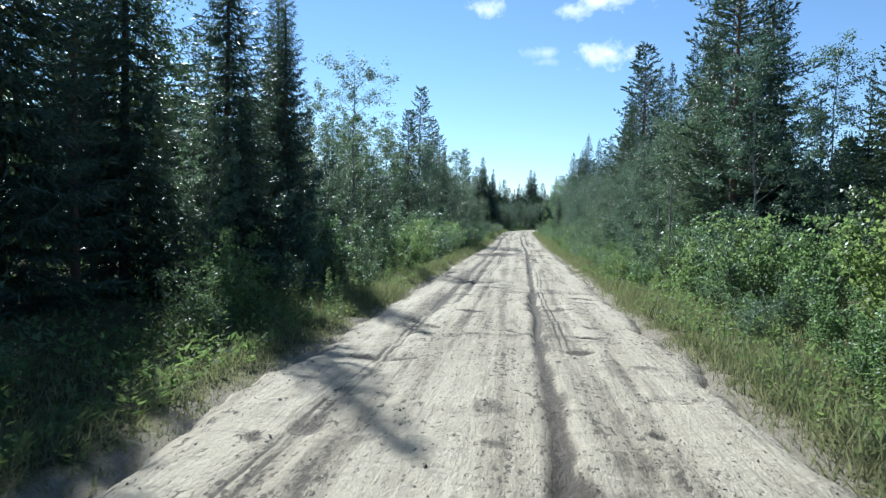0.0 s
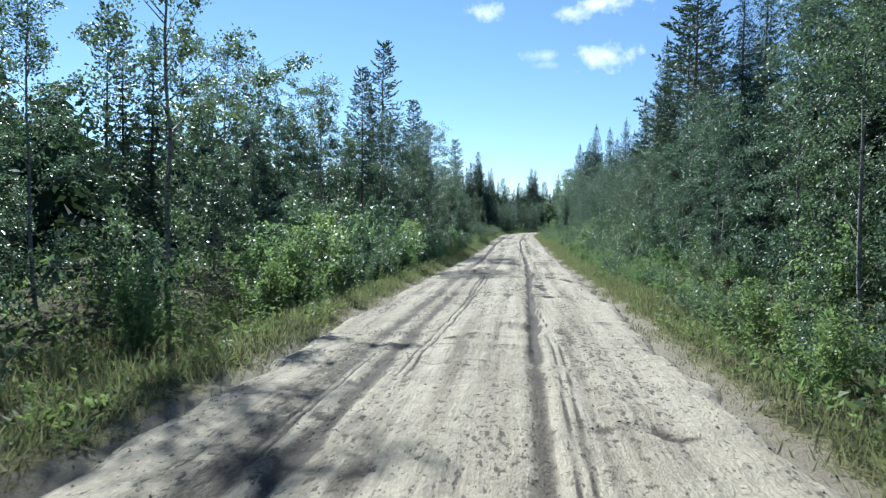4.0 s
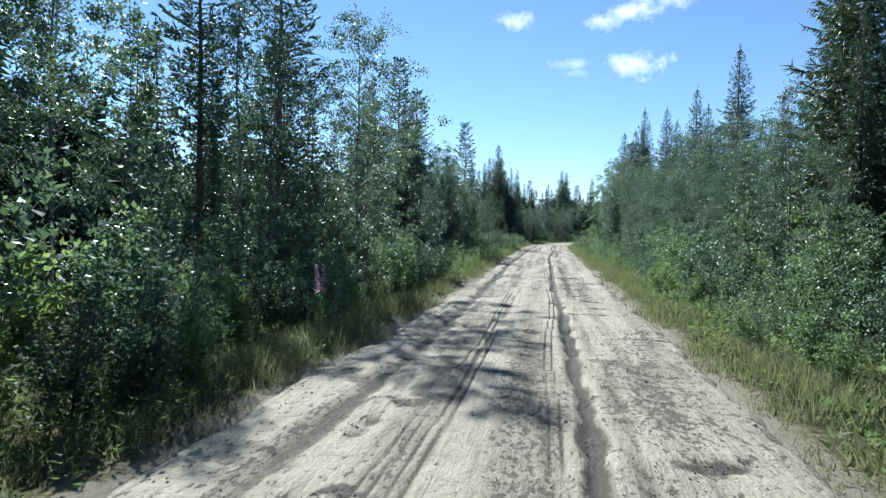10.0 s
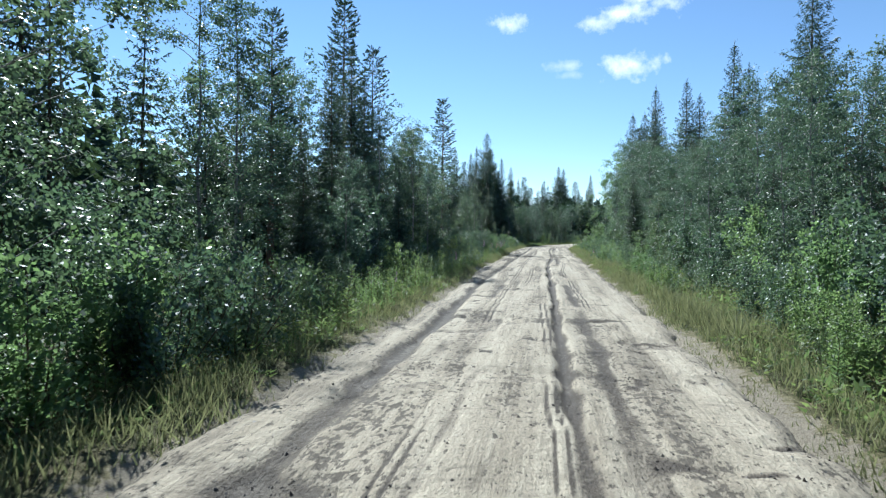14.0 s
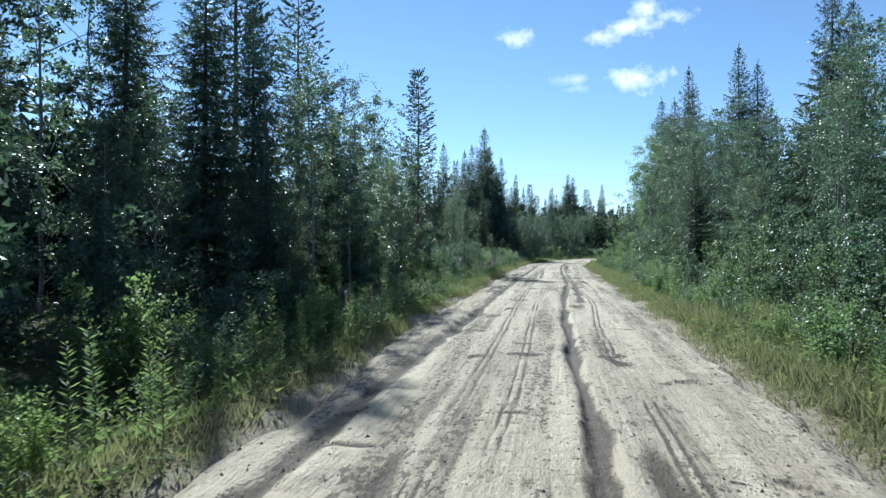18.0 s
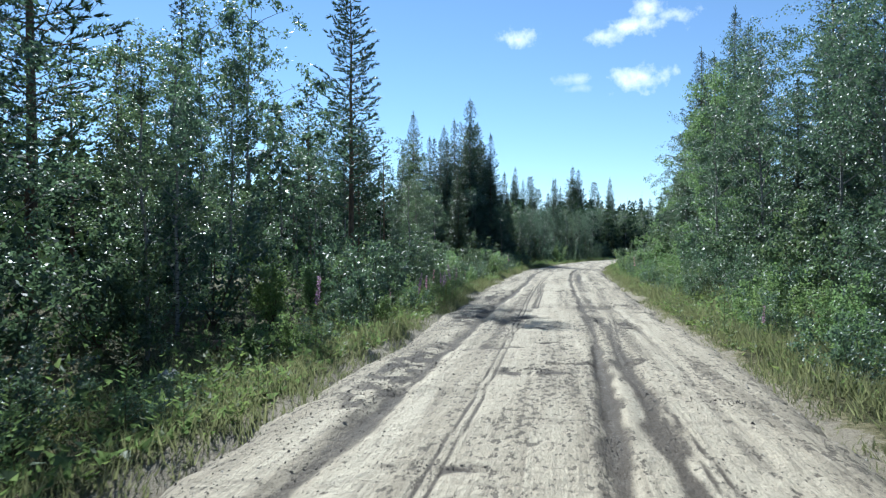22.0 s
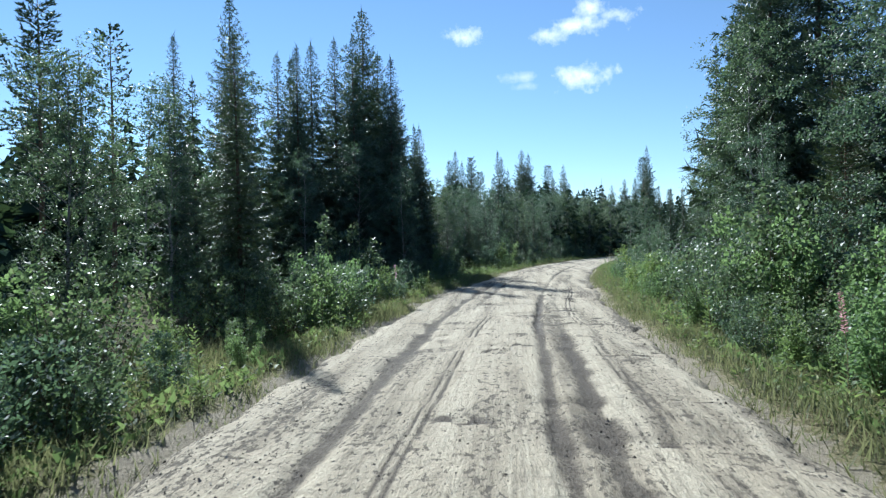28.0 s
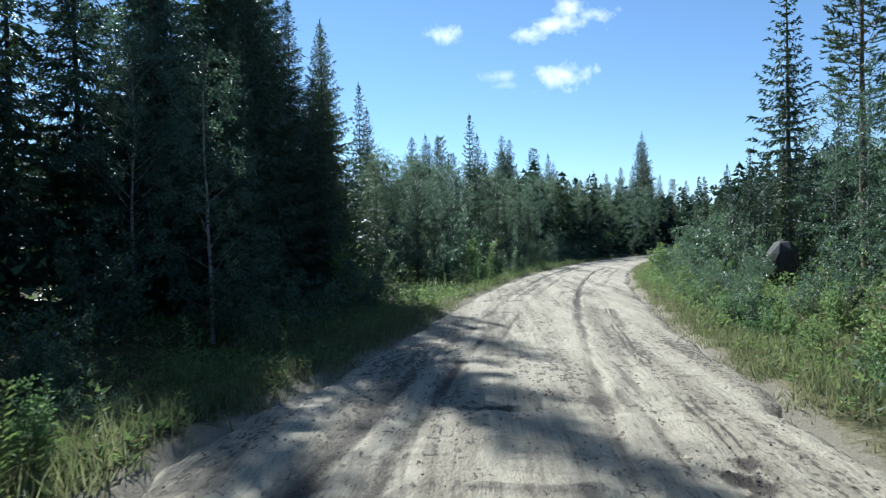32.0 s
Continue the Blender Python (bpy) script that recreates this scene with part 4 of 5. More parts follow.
# trees that stand out: kind, variant, x, y, height
MARKED = [
    ("pine", 0, -8.9, 54.4, 13.2), ("pine", 1, -9.0, 49.8, 10.4), ("pine", 1, -11.9, 83.2, 15.0), ("pine", 0, -9.2, 103.2, 13.3),
    ("birch", 0, -10.1, 95.3, 9.8), ("spruce", 2, -13.5, 97.0, 11.5), ("spruce", 4, -8.26, 135.1, 15.4), ("spruce", 4, -8.1, 138.4, 13.8), ("spruce", 3, -9.2, 151.7, 14.6), ("spruce", 3, -10.3, 171.2, 13.6), ("spruce", 3, -0.6, 180.2, 12.4), ("spruce", 3, 30.6, 240.0, 18.5), ("spruce", 3, 13.4, 249.6, 16.5), ("spruce", 3, -11.0, 123.3, 11.8),
    ("spruce", 3, -9.9, 222.0, 16.5), ("spruce", 4, 3.2, 228.0, 16.8), ("spruce", 4, 4.6, 229.0, 16.0), ("spruce", 3, 12.7, 125.8, 19.0), ("spruce", 3, 11.8, 128.6, 16.6), ("spruce", 0, 11.6, 131.2, 14.4), ("spruce", 3, 12.9, 109.4, 15.9), ("spruce", 3, 13.8, 108.2, 14.2),
    ("spruce", 3, 12.7, 93.5, 14.7), ("spruce", 3, 13.7, 93.9, 13.2), ("spruce", 3, 12.4, 79.8, 14.4), ("pine", 1, 11.8, 81.9, 9.2), ("spruce", 3, 8.9, 55.0, 13.4),
    ("spruce", 3, 10.4, 50.5, 14.0), ("spruce", 3, 11.6, 46.2, 14.5), ("spruce", 0, 9.6, 43.0, 12.5), ("spruce", 3, 10.6, 38.4, 14.0), ("spruce", 1, 8.8, 31.0, 12.8), ("spruce", 3, 9.4, 26.0, 13.0), ("pine", 2, 10.6, 34.6, 13.6),
    ("birch", 4, 5.8, 102.3, 8.2), ("birch", 5, 6.9, 99.6, 8.8), ("birch", 5, 7.4, 105.0, 9.3), ("birch", 5, 7.6, 95.5, 8.0), ("birch", 5, 7.7, 87.8, 6.6), ("birch", 5, 8.6, 83.0, 6.4), ("birch", 5, 8.2, 78.5, 6.8), ("birch", 5, 11.3, 77.8, 8.8), ("birch", 5, 8.8, 73.0, 6.2), ("birch", 5, 9.6, 68.5, 6.4), ("birch", 5, 8.5, 121.3, 8.6), ("birch", 5, 8.0, 113.0, 7.4), ("birch", 5, 9.7, 127.2, 6.6), ("birch", 3, 10.6, 129.6, 7.2),
    ("birch", 5, 6.9, 91.5, 7.0), ("spruce", 0, 16.8, 151.0, 17.2), ("spruce", 3, 26.6, 223.0, 13.4), ("spruce", 2, 13.0, 132.0, 13.5), ("spruce", 3, 11.5, 118.0, 15.0),
    ("spruce", 1, -7.4, 15.2, 10.5), ("spruce", 1, -8.0, 12.0, 11.5), ("spruce", 1, -7.2, 18.6, 9.4), ("spruce", 1, -8.6, 21.5, 11.0), ("spruce", 1, -7.8, 8.6, 10.6),
    ("spruce", 1, -7.6, 5.0, 10.0), ("pine", 2, 9.8, 52.8, 14.5), ("pine", 3, 8.35, 46.0, 14.5), ("pine", 3, 7.6, 24.1, 13.5), ("spruce", 1, 9.6, 57.8, 13.0), ("birch", 1, -7.2, 26.5, 8.5), ("birch", 3, -8.6, 63.6, 8.6), ("birch", 1, -8.0, 61.0, 7.5),
    ("spruce", 1, -9.4, 77.0, 10.5), ("spruce", 1, -9.8, 80.5, 10.0), ("spruce", 1, -9.2, 73.5, 9.5), ("pine", 0, -10.6, 70.5, 10.0),
    ("spruce", 1, -9.6, 126.6, 10.2), ("spruce", 1, -6.0, 131.5, 11.5), ("spruce", 0, -8.6, 124.3, 9.9), ("spruce", 1, -5.3, 135.0, 6.5),
    ("birch", 5, -7.0, 127.6, 6.2), ("pine", 1, -12.0, 114.0, 8.4), ("spruce", 0, -0.8, 158.4, 10.3), ("birch", 3, -2.4, 153.0, 6.0),
    ("birch", 1, 3.6, 165.0, 6.5), ("birch", 0, -3.9, 148.5, 6.0),
    ("spruce", 3, 9.7, 123.2, 15.5), ("pine", 2, 11.2, 127.5, 14.5), ("pine", 1, 15.0, 141.0, 15.4),
    ("spruce", 0, -6.8, 138.0, 10.6), ("pine", 2, -11.5, 88.2, 13.6), ("birch", 1, -8.8, 114.5, 5.6), ("birch", 3, -8.2, 117.6, 5.4), ("birch", 1, -9.2, 120.3, 6.2), ("birch", 0, -7.6, 121.8, 5.0), ("birch", 5, -7.74, 109.0, 4.8), ("birch", 3, -7.8, 109.8, 5.2), ("spruce", 0, -10.6, 118.0, 8.4), ("pine", 0, -11.2, 110.4, 8.2), ("spruce", 1, -9.5, 133.5, 13.2), ("spruce", 1, -10.5, 129.0, 10.8), ("spruce", 1, -7.6, 129.8, 12.2), ("birch", 1, -9.3, 43.2, 8.4), ("birch", 0, -7.6, 49.4, 7.8), ("birch", 3, -8.2, 52.2, 8.0), ("birch", 0, -10.6, 46.6, 8.8),
    ("spruce", 3, -6.6, 134.2, 9.8), ("spruce", 3, -9.9, 130.5, 12.2), ("spruce", 1, -10.6, 127.4, 10.6), ("spruce", 1, -5.6, 137.0, 7.0), ("spruce", 3, -8.9, 136.5, 11.5),
    ("birch", 5, -5.3, 51.6, 7.6), ("spruce", 4, -7.4, 181.0, 12.0), ("spruce", 3, -6.3, 190.0, 12.6), ("pine", 0, -5.0, 191.0, 13.2), ("pine", 1, -3.6, 186.0, 10.6), ("spruce", 3, 0.2, 190.0, 11.4), ("pine", 2, 6.6, 200.0, 12.2), ("spruce", 4, 7.6, 203.0, 10.4), ("spruce", 3, 9.4, 201.0, 10.6), ("spruce", 4, 12.4, 202.0, 8.6),
    ("spruce", 4, 21.2, 215.0, 10.4), ("spruce", 3, 23.0, 215.0, 11.0), ("pine", 2, 24.5, 215.5, 14.6), ("spruce", 4, 25.6, 216.0, 11.2), ("spruce", 3, 27.0, 214.6, 10.2), ("pine", 2, 29.0, 215.0, 9.9), ("spruce", 3, 31.7, 217.0, 10.2), ("spruce", 4, 16.4, 210.0, 8.4), ("spruce", 4, 18.6, 213.0, 9.2), ("spruce", 4, 10.6, 208.0, 9.6), ("spruce", 4, -2.0, 196.0, 10.6), ("spruce", 4, 3.4, 197.0, 9.8),
    ("birch", 1, 0.8, 163.0, 6.5), ("birch", 3, -1.4, 156.5, 6.2), ("birch", 1, 6.0, 172.0, 7.0), ("birch", 1, 9.6, 180.0, 7.0), ("birch", 1, -5.0, 156.0, 6.5),
    ("spruce", 3, -4.0, 172.0, 11.0), ("spruce", 3, 1.9, 181.0, 10.5), ("spruce", 1, -8.6, 148.0, 9.5), ("spruce", 0, -9.5, 164.0, 14.0), ("spruce", 1, -7.4, 143.0, 7.6), ("spruce", 3, -4.7, 133.4, 6.6), ("spruce", 3, -5.2, 136.2, 8.8), ("birch", 5, -4.2, 142.5, 5.2), ("birch", 5, -3.2, 146.0, 5.6), ("birch", 5, -5.8, 150.0, 6.4), ("birch", 5, -1.8, 151.0, 5.8), ("birch", 5, 0.8, 157.5, 6.2), ("birch", 5, 2.5, 163.5, 6.4), ("birch", 5, 4.6, 168.0, 6.8), ("birch", 5, 7.2, 173.0, 7.0), ("birch", 5, 10.0, 178.0, 7.2), ("birch", 5, 13.4, 184.0, 7.5), ("birch", 5, 17.0, 189.0, 7.5), ("birch", 5, 20.6, 195.0, 8.0), ("birch", 5, -0.6, 164.0, 7.0), ("birch", 5, 6.5, 180.0, 7.6),
]
spots = []
dice = rng(77)
for kind, which, x, y, h in MARKED:
    plant(kind, which, x, y, h, dice.uniform(0, 360))
    spots.append((x, y))


def free(x, y, gap):
    return all((x - a) ** 2 + (y - b) ** 2 > gap * gap for a, b in spots)


# the rest of the forest, in rows that lie farther and farther from the road: from, to, step, low, high, choice
ROWS_OF_TREES = [
    (5.5, 7.4, 2.7, 3.6, 6.4, ("birch", "birch", "birch", "birch", "birch", "spruce"), 178),
    (7.4, 9.8, 2.1, 5.2, 7.8, ("birch", "spruce", "birch", "birch", "spruce", "pine"), 182),
    (9.8, 13.5, 1.35, 6.6, 9.2, ("spruce_mid", "birch_mid", "spruce_mid", "birch_mid", "pine_mid"), 205),
]
# gaps in the rows, where light comes through: x from, to, y from, to
GAPS = [(-6.6, -4.0, 46.5, 49.4), (5.0, 8.2, 119.0, 131.0), (5.0, 10.9, 131.0, 139.5), (-7.6, -4.9, 24.5, 38.6), (-7.4, -4.9, 87.5, 95.5), (4.9, 7.4, 9.0, 22.0), (-9.0, -4.9, 95.5, 99.5), (-8.4, -4.9, 52.3, 60.5), (-9.7, -4.9, 38.6, 46.5), (-9.0, -4.9, 104.5, 110.5), (-9.8, -4.9, 112.5, 128.0), (-7.2, -5.0, 101.5, 104.5), (7.0, 9.2, 62.4, 64.2), (-9.0, -3.0, 139.0, 153.0)]
for near, far, step, low, high, choice, last in ROWS_OF_TREES:
    for side in (-1, 1):
        y = -12.0 if near > 9 else 0.0
        while y < last:
            y += step * dice.uniform(0.6, 1.4)
            d = dice.uniform(near, far)
            x = float(middle(y)) * (1 if d < 18 else 0.8) + side * d
            kind = choice[dice.integers(len(choice))]
            h = dice.uniform(low, high)
            if y > 138:
                kind = "spruce_mid"
                h *= 0.8
            if kind == "spruce" and d > 8.6:
                kind = "spruce_mid"
            which = int(dice.integers(min(4, len(TREES[kind]))))
            turn = dice.uniform(0, 360)
            if free(x, y, 1.5) and not any(a < x < b and c < y < e for a, b, c, e in GAPS):
                plant(kind, which, x, y, h, turn, dice.normal(0, 1.2))
                spots.append((x, y))


# ---- shrubs along the verges ----
WILLOW_LABEL = "leafy green willow shrub on the grassy verge"
BIRCH_LABEL = "bright green young birch bush on the verge"
SHRUBS = [
    ("willow_shrub", WILLOW_LABEL, shrub_meshes(51, 1.9, 0.95, 11, 3000, M_WILLOW, 0.078, 0.45)),
    ("willow_shrub", WILLOW_LABEL, shrub_meshes(52, 1.7, 1.15, 13, 3300, M_WILLOW, 0.074, 0.45)),
    ("young_birch", BIRCH_LABEL, shrub_meshes(53, 2.1, 0.8, 10, 3000, M_BIRCH, 0.066, 0.7)),
    ("young_birch", BIRCH_LABEL, shrub_meshes(54, 1.8, 0.95, 11, 3200, M_FRESH, 0.070, 0.62)),
    ("willow_shrub", WILLOW_LABEL, shrub_meshes(55, 1.5, 1.2, 13, 3200, M_WILLOW, 0.072, 0.5)),
    ("willow_shrub", WILLOW_LABEL, shrub_meshes(56, 1.9, 1.1, 10, 2200, M_WILLOW, 0.085, 0.5)),
    ("young_birch", BIRCH_LABEL, shrub_meshes(57, 2.1, 0.95, 10, 2200, M_BIRCH, 0.080, 0.65)),
]
shrub_first = {}


def shrub(which, x, y, size, turn):
    name, label, (wood, green) = SHRUBS[which]
    m = at(x, y, turn, size)
    if which in shrub_first:
        return copy_at(shrub_first[which], m)
    top = thing(name, [("stem", wood), ("foliage", green)], Matrix(), label, "shrub", "shrubs along the road")
    shrub_first[which] = top
    top.matrix_basis = m
    return top


# side, from, to along the road; where they begin off the road's middle; how big in front and behind; how close
ZONES = [
    (-1, -6, 24, 3.8, 0.5, 1.05, 1.8), (-1, 24, 40, 3.45, 0.75, 1.25, 1.35), (-1, 40, 52, 4.0, 0.75, 1.25, 1.35), (-1, 52, 72, 3.8, 0.55, 1.0, 1.6), (-1, 72, 95, 4.5, 0.5, 1.0, 1.8),
    (-1, 95, 113, 4.0, 0.6, 0.95, 1.5), (-1, 113, 117, 3.9, 0.45, 0.9, 1.9), (-1, 117, 140, 4.7, 0.45, 0.8, 2.6), (-1, 140, 172, 3.6, 0.5, 1.1, 2.0),
    (1, -6, 30, 4.8, 0.8, 1.35, 1.45), (1, 30, 52, 5.2, 0.8, 1.35, 1.45), (1, 52, 61, 4.1, 0.75, 1.25, 1.45), (1, 61, 93, 4.9, 0.65, 1.2, 1.5), (1, 93, 104, 4.0, 0.6, 1.15, 1.5),
    (1, 104, 117, 4.0, 0.75, 1.15, 1.35), (1, 117, 139, 3.9, 0.5, 0.66, 1.2), (1, 139, 150, 4.0, 0.7, 1.1, 1.35), (1, 150, 172, 3.6, 0.6, 1.1, 2.0),
]
for side, y0, y1, near, front, behind, step in ZONES:
    for row, share in enumerate((0.0, 0.5, 1.0)):
        y = y0 - step * 0.5
        while y < y1:
            y += step * dice.uniform(0.6, 1.4) * (1.25 + 0.2 * row)
            x = float(middle(y)) + side * (near + row * 1.05 + dice.uniform(-0.35, 0.7))
            if float(value_noise(np.array([x]), np.array([y]), 1.7, 91)[0]) < -0.38:
                continue
            size = (front + (behind - front) * share) * dice.uniform(0.75, 1.25) * (1 + 0.5 * float(value_noise(np.array([x]), np.array([y]), 2.4, 90)[0]))
            low = side > 0 and y0 == 117
            front_kinds = (3, 1, 3, 4, 3, 0) if low else (0, 1, 2, 3, 4, 3)
            shrub(front_kinds[dice.integers(6)] if row < 2 and y < 146 else 5 + int(dice.integers(2)), x, y, min(size, 0.6 if low else 1.4), dice.uniform(0, 360))

# low bushes among the grass in front of them: side, from, to, near, far, step, low, high
for side, y0, y1, near, far, step, low, high in ((1, 58, 117, 3.3, 4.7, 0.62, 0.30, 0.62), (1, 20, 58, 3.35, 4.8, 0.7, 0.30, 0.58), (-1, 60, 112, 3.3, 4.0, 1.5, 0.25, 0.5), (1, 117, 140, 3.2, 4.0, 1.0, 0.25, 0.45), (1, -4, 20, 3.9, 4.8, 1.2, 0.35, 0.6)):
    y = y0
    while y < y1:
        y += step * dice.uniform(0.5, 1.5)
        if float(value_noise(np.array([side * 3.0]), np.array([y]), 1.9, 92)[0]) > -0.3:
            shrub((3, 4, 3, 1, 3, 0)[dice.integers(6)], float(middle(y)) + side * dice.uniform(near, far), y, dice.uniform(low, high), dice.uniform(0, 360))

# bushes that stand out: variant, x, y, size
for which, x, y, size in ((3, -4.2, 26.2, 0.95), (1, -4.9, 27.4, 1.1), (3, -4.4, 28.8, 1.15), (0, -5.4, 30.2, 1.2), (3, -5.1, 30.9, 1.15), (1, -3.9, 31.8, 1.0), (3, -4.6, 33.2, 1.2), (4, -5.6, 34.4, 1.2), (3, -3.8, 34.6, 1.0), (2, -5.2, 36.6, 1.2),
                          (0, -4.7, 90.6, 0.95), (1, -5.5, 92.0, 1.1), (0, -4.9, 93.8, 0.95), (4, -5.7, 95.0, 1.1), (1, -4.6, 96.4, 0.9), (0, -5.3, 97.8, 1.0), (4, -4.4, 98.6, 0.8), (1, -5.2, 100.2, 1.0), (1, -5.0, 103.4, 0.9), (0, -4.4, 104.6, 0.8),
                          (3, -3.9, 36.5, 0.95), (3, -4.3, 38.4, 1.1), (2, -3.7, 39.8, 0.9), (3, -4.6, 41.4, 1.15), (3, -3.8, 51.5, 0.9), (3, -4.2, 53.2, 1.0), (1, -3.7, 54.6, 0.9), (4, -4.3, 55.8, 0.9), (3, -4.0, 99.6, 0.75), (3, -4.4, 101.2, 0.85), (1, -3.9, 102.6, 0.75), (3, 4.6, 58.4, 1.15), (3, 4.9, 60.2, 1.05), (3, 5.3, 12.4, 1.15), (3, 5.1, 14.4, 1.2), (3, 5.4, 16.4, 1.2), (2, 5.9, 18.2, 1.2), (3, 5.6, 20.4, 1.0), (3, 4.9, 110.6, 1.2), (3, 5.4, 111.9, 1.3),
                          (3, -3.7, 110.9, 0.75), (1, -4.5, 111.2, 0.95), (4, -3.6, 112.0, 0.85), (3, -4.3, 112.5, 0.9), (3, -3.8, 113.3, 0.8), (1, -4.7, 113.6, 0.95), (4, -5.0, 110.2, 0.9), (2, -3.3, 118.95, 0.66), (3, -3.0, 119.6, 0.42), (3, 4.7, 119.1, 0.8), (1, -3.2, 120.6, 0.3)):
    shrub(which, x, y, size, dice.uniform(0, 360))


# ---- grass on the verges ----
def grass(name, seed, count, y0, y1, d0, d1, low, high, sides=(-1, 1)):
    r = rng(seed)
    y = r.uniform(y0, y1, count * 3)
    d = d0 + (d1 - d0) * r.random(count * 3) ** 1.15 + r.normal(0, 0.10, count * 3)
    keep = value_noise(d * 1.6, y, 0.7, 60) + r.normal(0, 0.35, count * 3) + 0.8 * ease(2.1, 2.75, d) > 0.3
    y, d = y[keep][:count], d[keep][:count]
    side = r.choice(sides, len(y))
    d = d + np.where(side < 0, 0.38 * shoulder(y), 0)
    x = middle(y) + side * d
    z = ground_z(x, y) - 0.02
    n = len(y)
    way = r.normal(0, 0.42, (n, 3))
    way[:, 2] = 1
    s = Shape()
    s.blades(np.column_stack([x, y, z]), way, r.uniform(low, high, n) * (0.75 + 0.35 * value_noise(x, y, 2.0, 61)) * (0.45 + 0.55 * ease(2.1, 2.9, d[:n])), r.uniform(0.009, 0.022, n), r, False)
    return tagged(new(name, s.mesh(name, M_GRASS)), "yellow-green roadside grass on the verges", "grass", kind="stuff")


grass("grass", 71, 260000, -3, 130, 2.1, 5.2, 0.10, 0.44)
grass("grass", 73, 34000, 56, 96, 2.8, 5.2, 0.30, 0.70, (1,))
grass("grass", 76, 9000, 2, 56, 2.6, 3.6, 0.25, 0.48)
grass("grass", 79, 75000, -3, 132, 2.25, 3.3, 0.06, 0.24)


def undergrowth():
    """Low leafy herbs and berry bushes that cover the ground between the shrubs."""
    r = rng(74)
    n = 110000
    y, d = r.uniform(-4, 172, n), 2.9 + 7.5 * r.random(n) ** 1.5
    x = middle(y) + r.choice((-1, 1), n) * d
    high = (0.10 + 0.40 * np.clip(0.5 + value_noise(x, y, 1.2, 62), 0, 1)) * ease(2.6, 4.0, d)
    z = ground_z(x, y) + high * r.random(n)
    size = r.uniform(0.06, 0.15, n)
    s = Shape()
    s.blades(np.column_stack([x, y, z]), r.normal(0, 1, (n, 3)) + [0, 0, 0.7], size, size * 0.6, r, False)
    return tagged(new("undergrowth", s.mesh("undergrowth", M_HERB)), "low leafy green undergrowth between shrubs and trees", "undergrowth", kind="stuff")


undergrowth()


def verge_herbs():
    """Small leafy plants among the grass of the verges, each a short stem's worth of leaves."""
    r = rng(78)
    n, k = 15000, 16
    y = r.uniform(-3, 165, n)
    side = r.choice((-1, 1), n)
    d = 2.5 + 3.1 * r.random(n) + np.where(side < 0, 0.38 * shoulder(y), 0)
    keep = value_noise(d * 1.3, y, 1.4, 64) + r.normal(0, 0.3, n) > -0.15
    y, d, side = y[keep], d[keep], side[keep]
    x = middle(y) + side * d
    high = r.uniform(0.15, 0.72, len(y)) * (0.4 + 0.6 * ease(2.5, 3.6, d))
    z = ground_z(x, y)
    q = r.random((len(y), k)) ** 0.8
    a = r.uniform(0, 6.283, (len(y), k))
    out = 0.02 + 0.05 * r.random((len(y), k))
    base = np.stack([x[:, None] + np.cos(a) * out, y[:, None] + np.sin(a) * out, z[:, None] + high[:, None] * q], -1).reshape(-1, 3)
    way = np.stack([np.cos(a), np.sin(a), 0.45 + 0 * a], -1).reshape(-1, 3)
    size = (r.uniform(0.045, 0.105, (len(y), k)) * (1.25 - 0.6 * q)).ravel()
    s = Shape()
    s.blades(base, way, size, size * 0.36, r, False, 1.2)
    return tagged(new("verge_herbs", s.mesh("verge_herbs", M_HERB)), "small bright green leafy plants among the verge grass", "herbs", kind="stuff")


verge_herbs()


def thicket():
    """Leafy saplings that fill the dark of the wood behind the front trees."""
    r = rng(75)
    n = 34000
    y, d = r.uniform(0, 172, n), r.uniform(7.5, 17, n)
    x = middle(y) + r.choice((-1, 1), n) * d
    high = 2.6 * np.clip(0.35 + 0.9 * value_noise(x, y, 1.6, 63), 0.05, 1.2)
    z = ground_z(x, y) + high * r.random(n)
    size = r.uniform(0.12, 0.26, n)
    s = Shape()
    s.blades(np.column_stack([x, y, z]), r.normal(0, 1, (n, 3)) + [0, 0, 0.3], size, size * 0.6, r, False)
    return tagged(new("thicket", s.mesh("thicket", M_THICKET)), "leafy green saplings filling the wood behind the trees", "thicket", kind="stuff")


thicket()
grass("grass", 72, 20000, 130, 176, 2.2, 4.6, 0.15, 0.45)


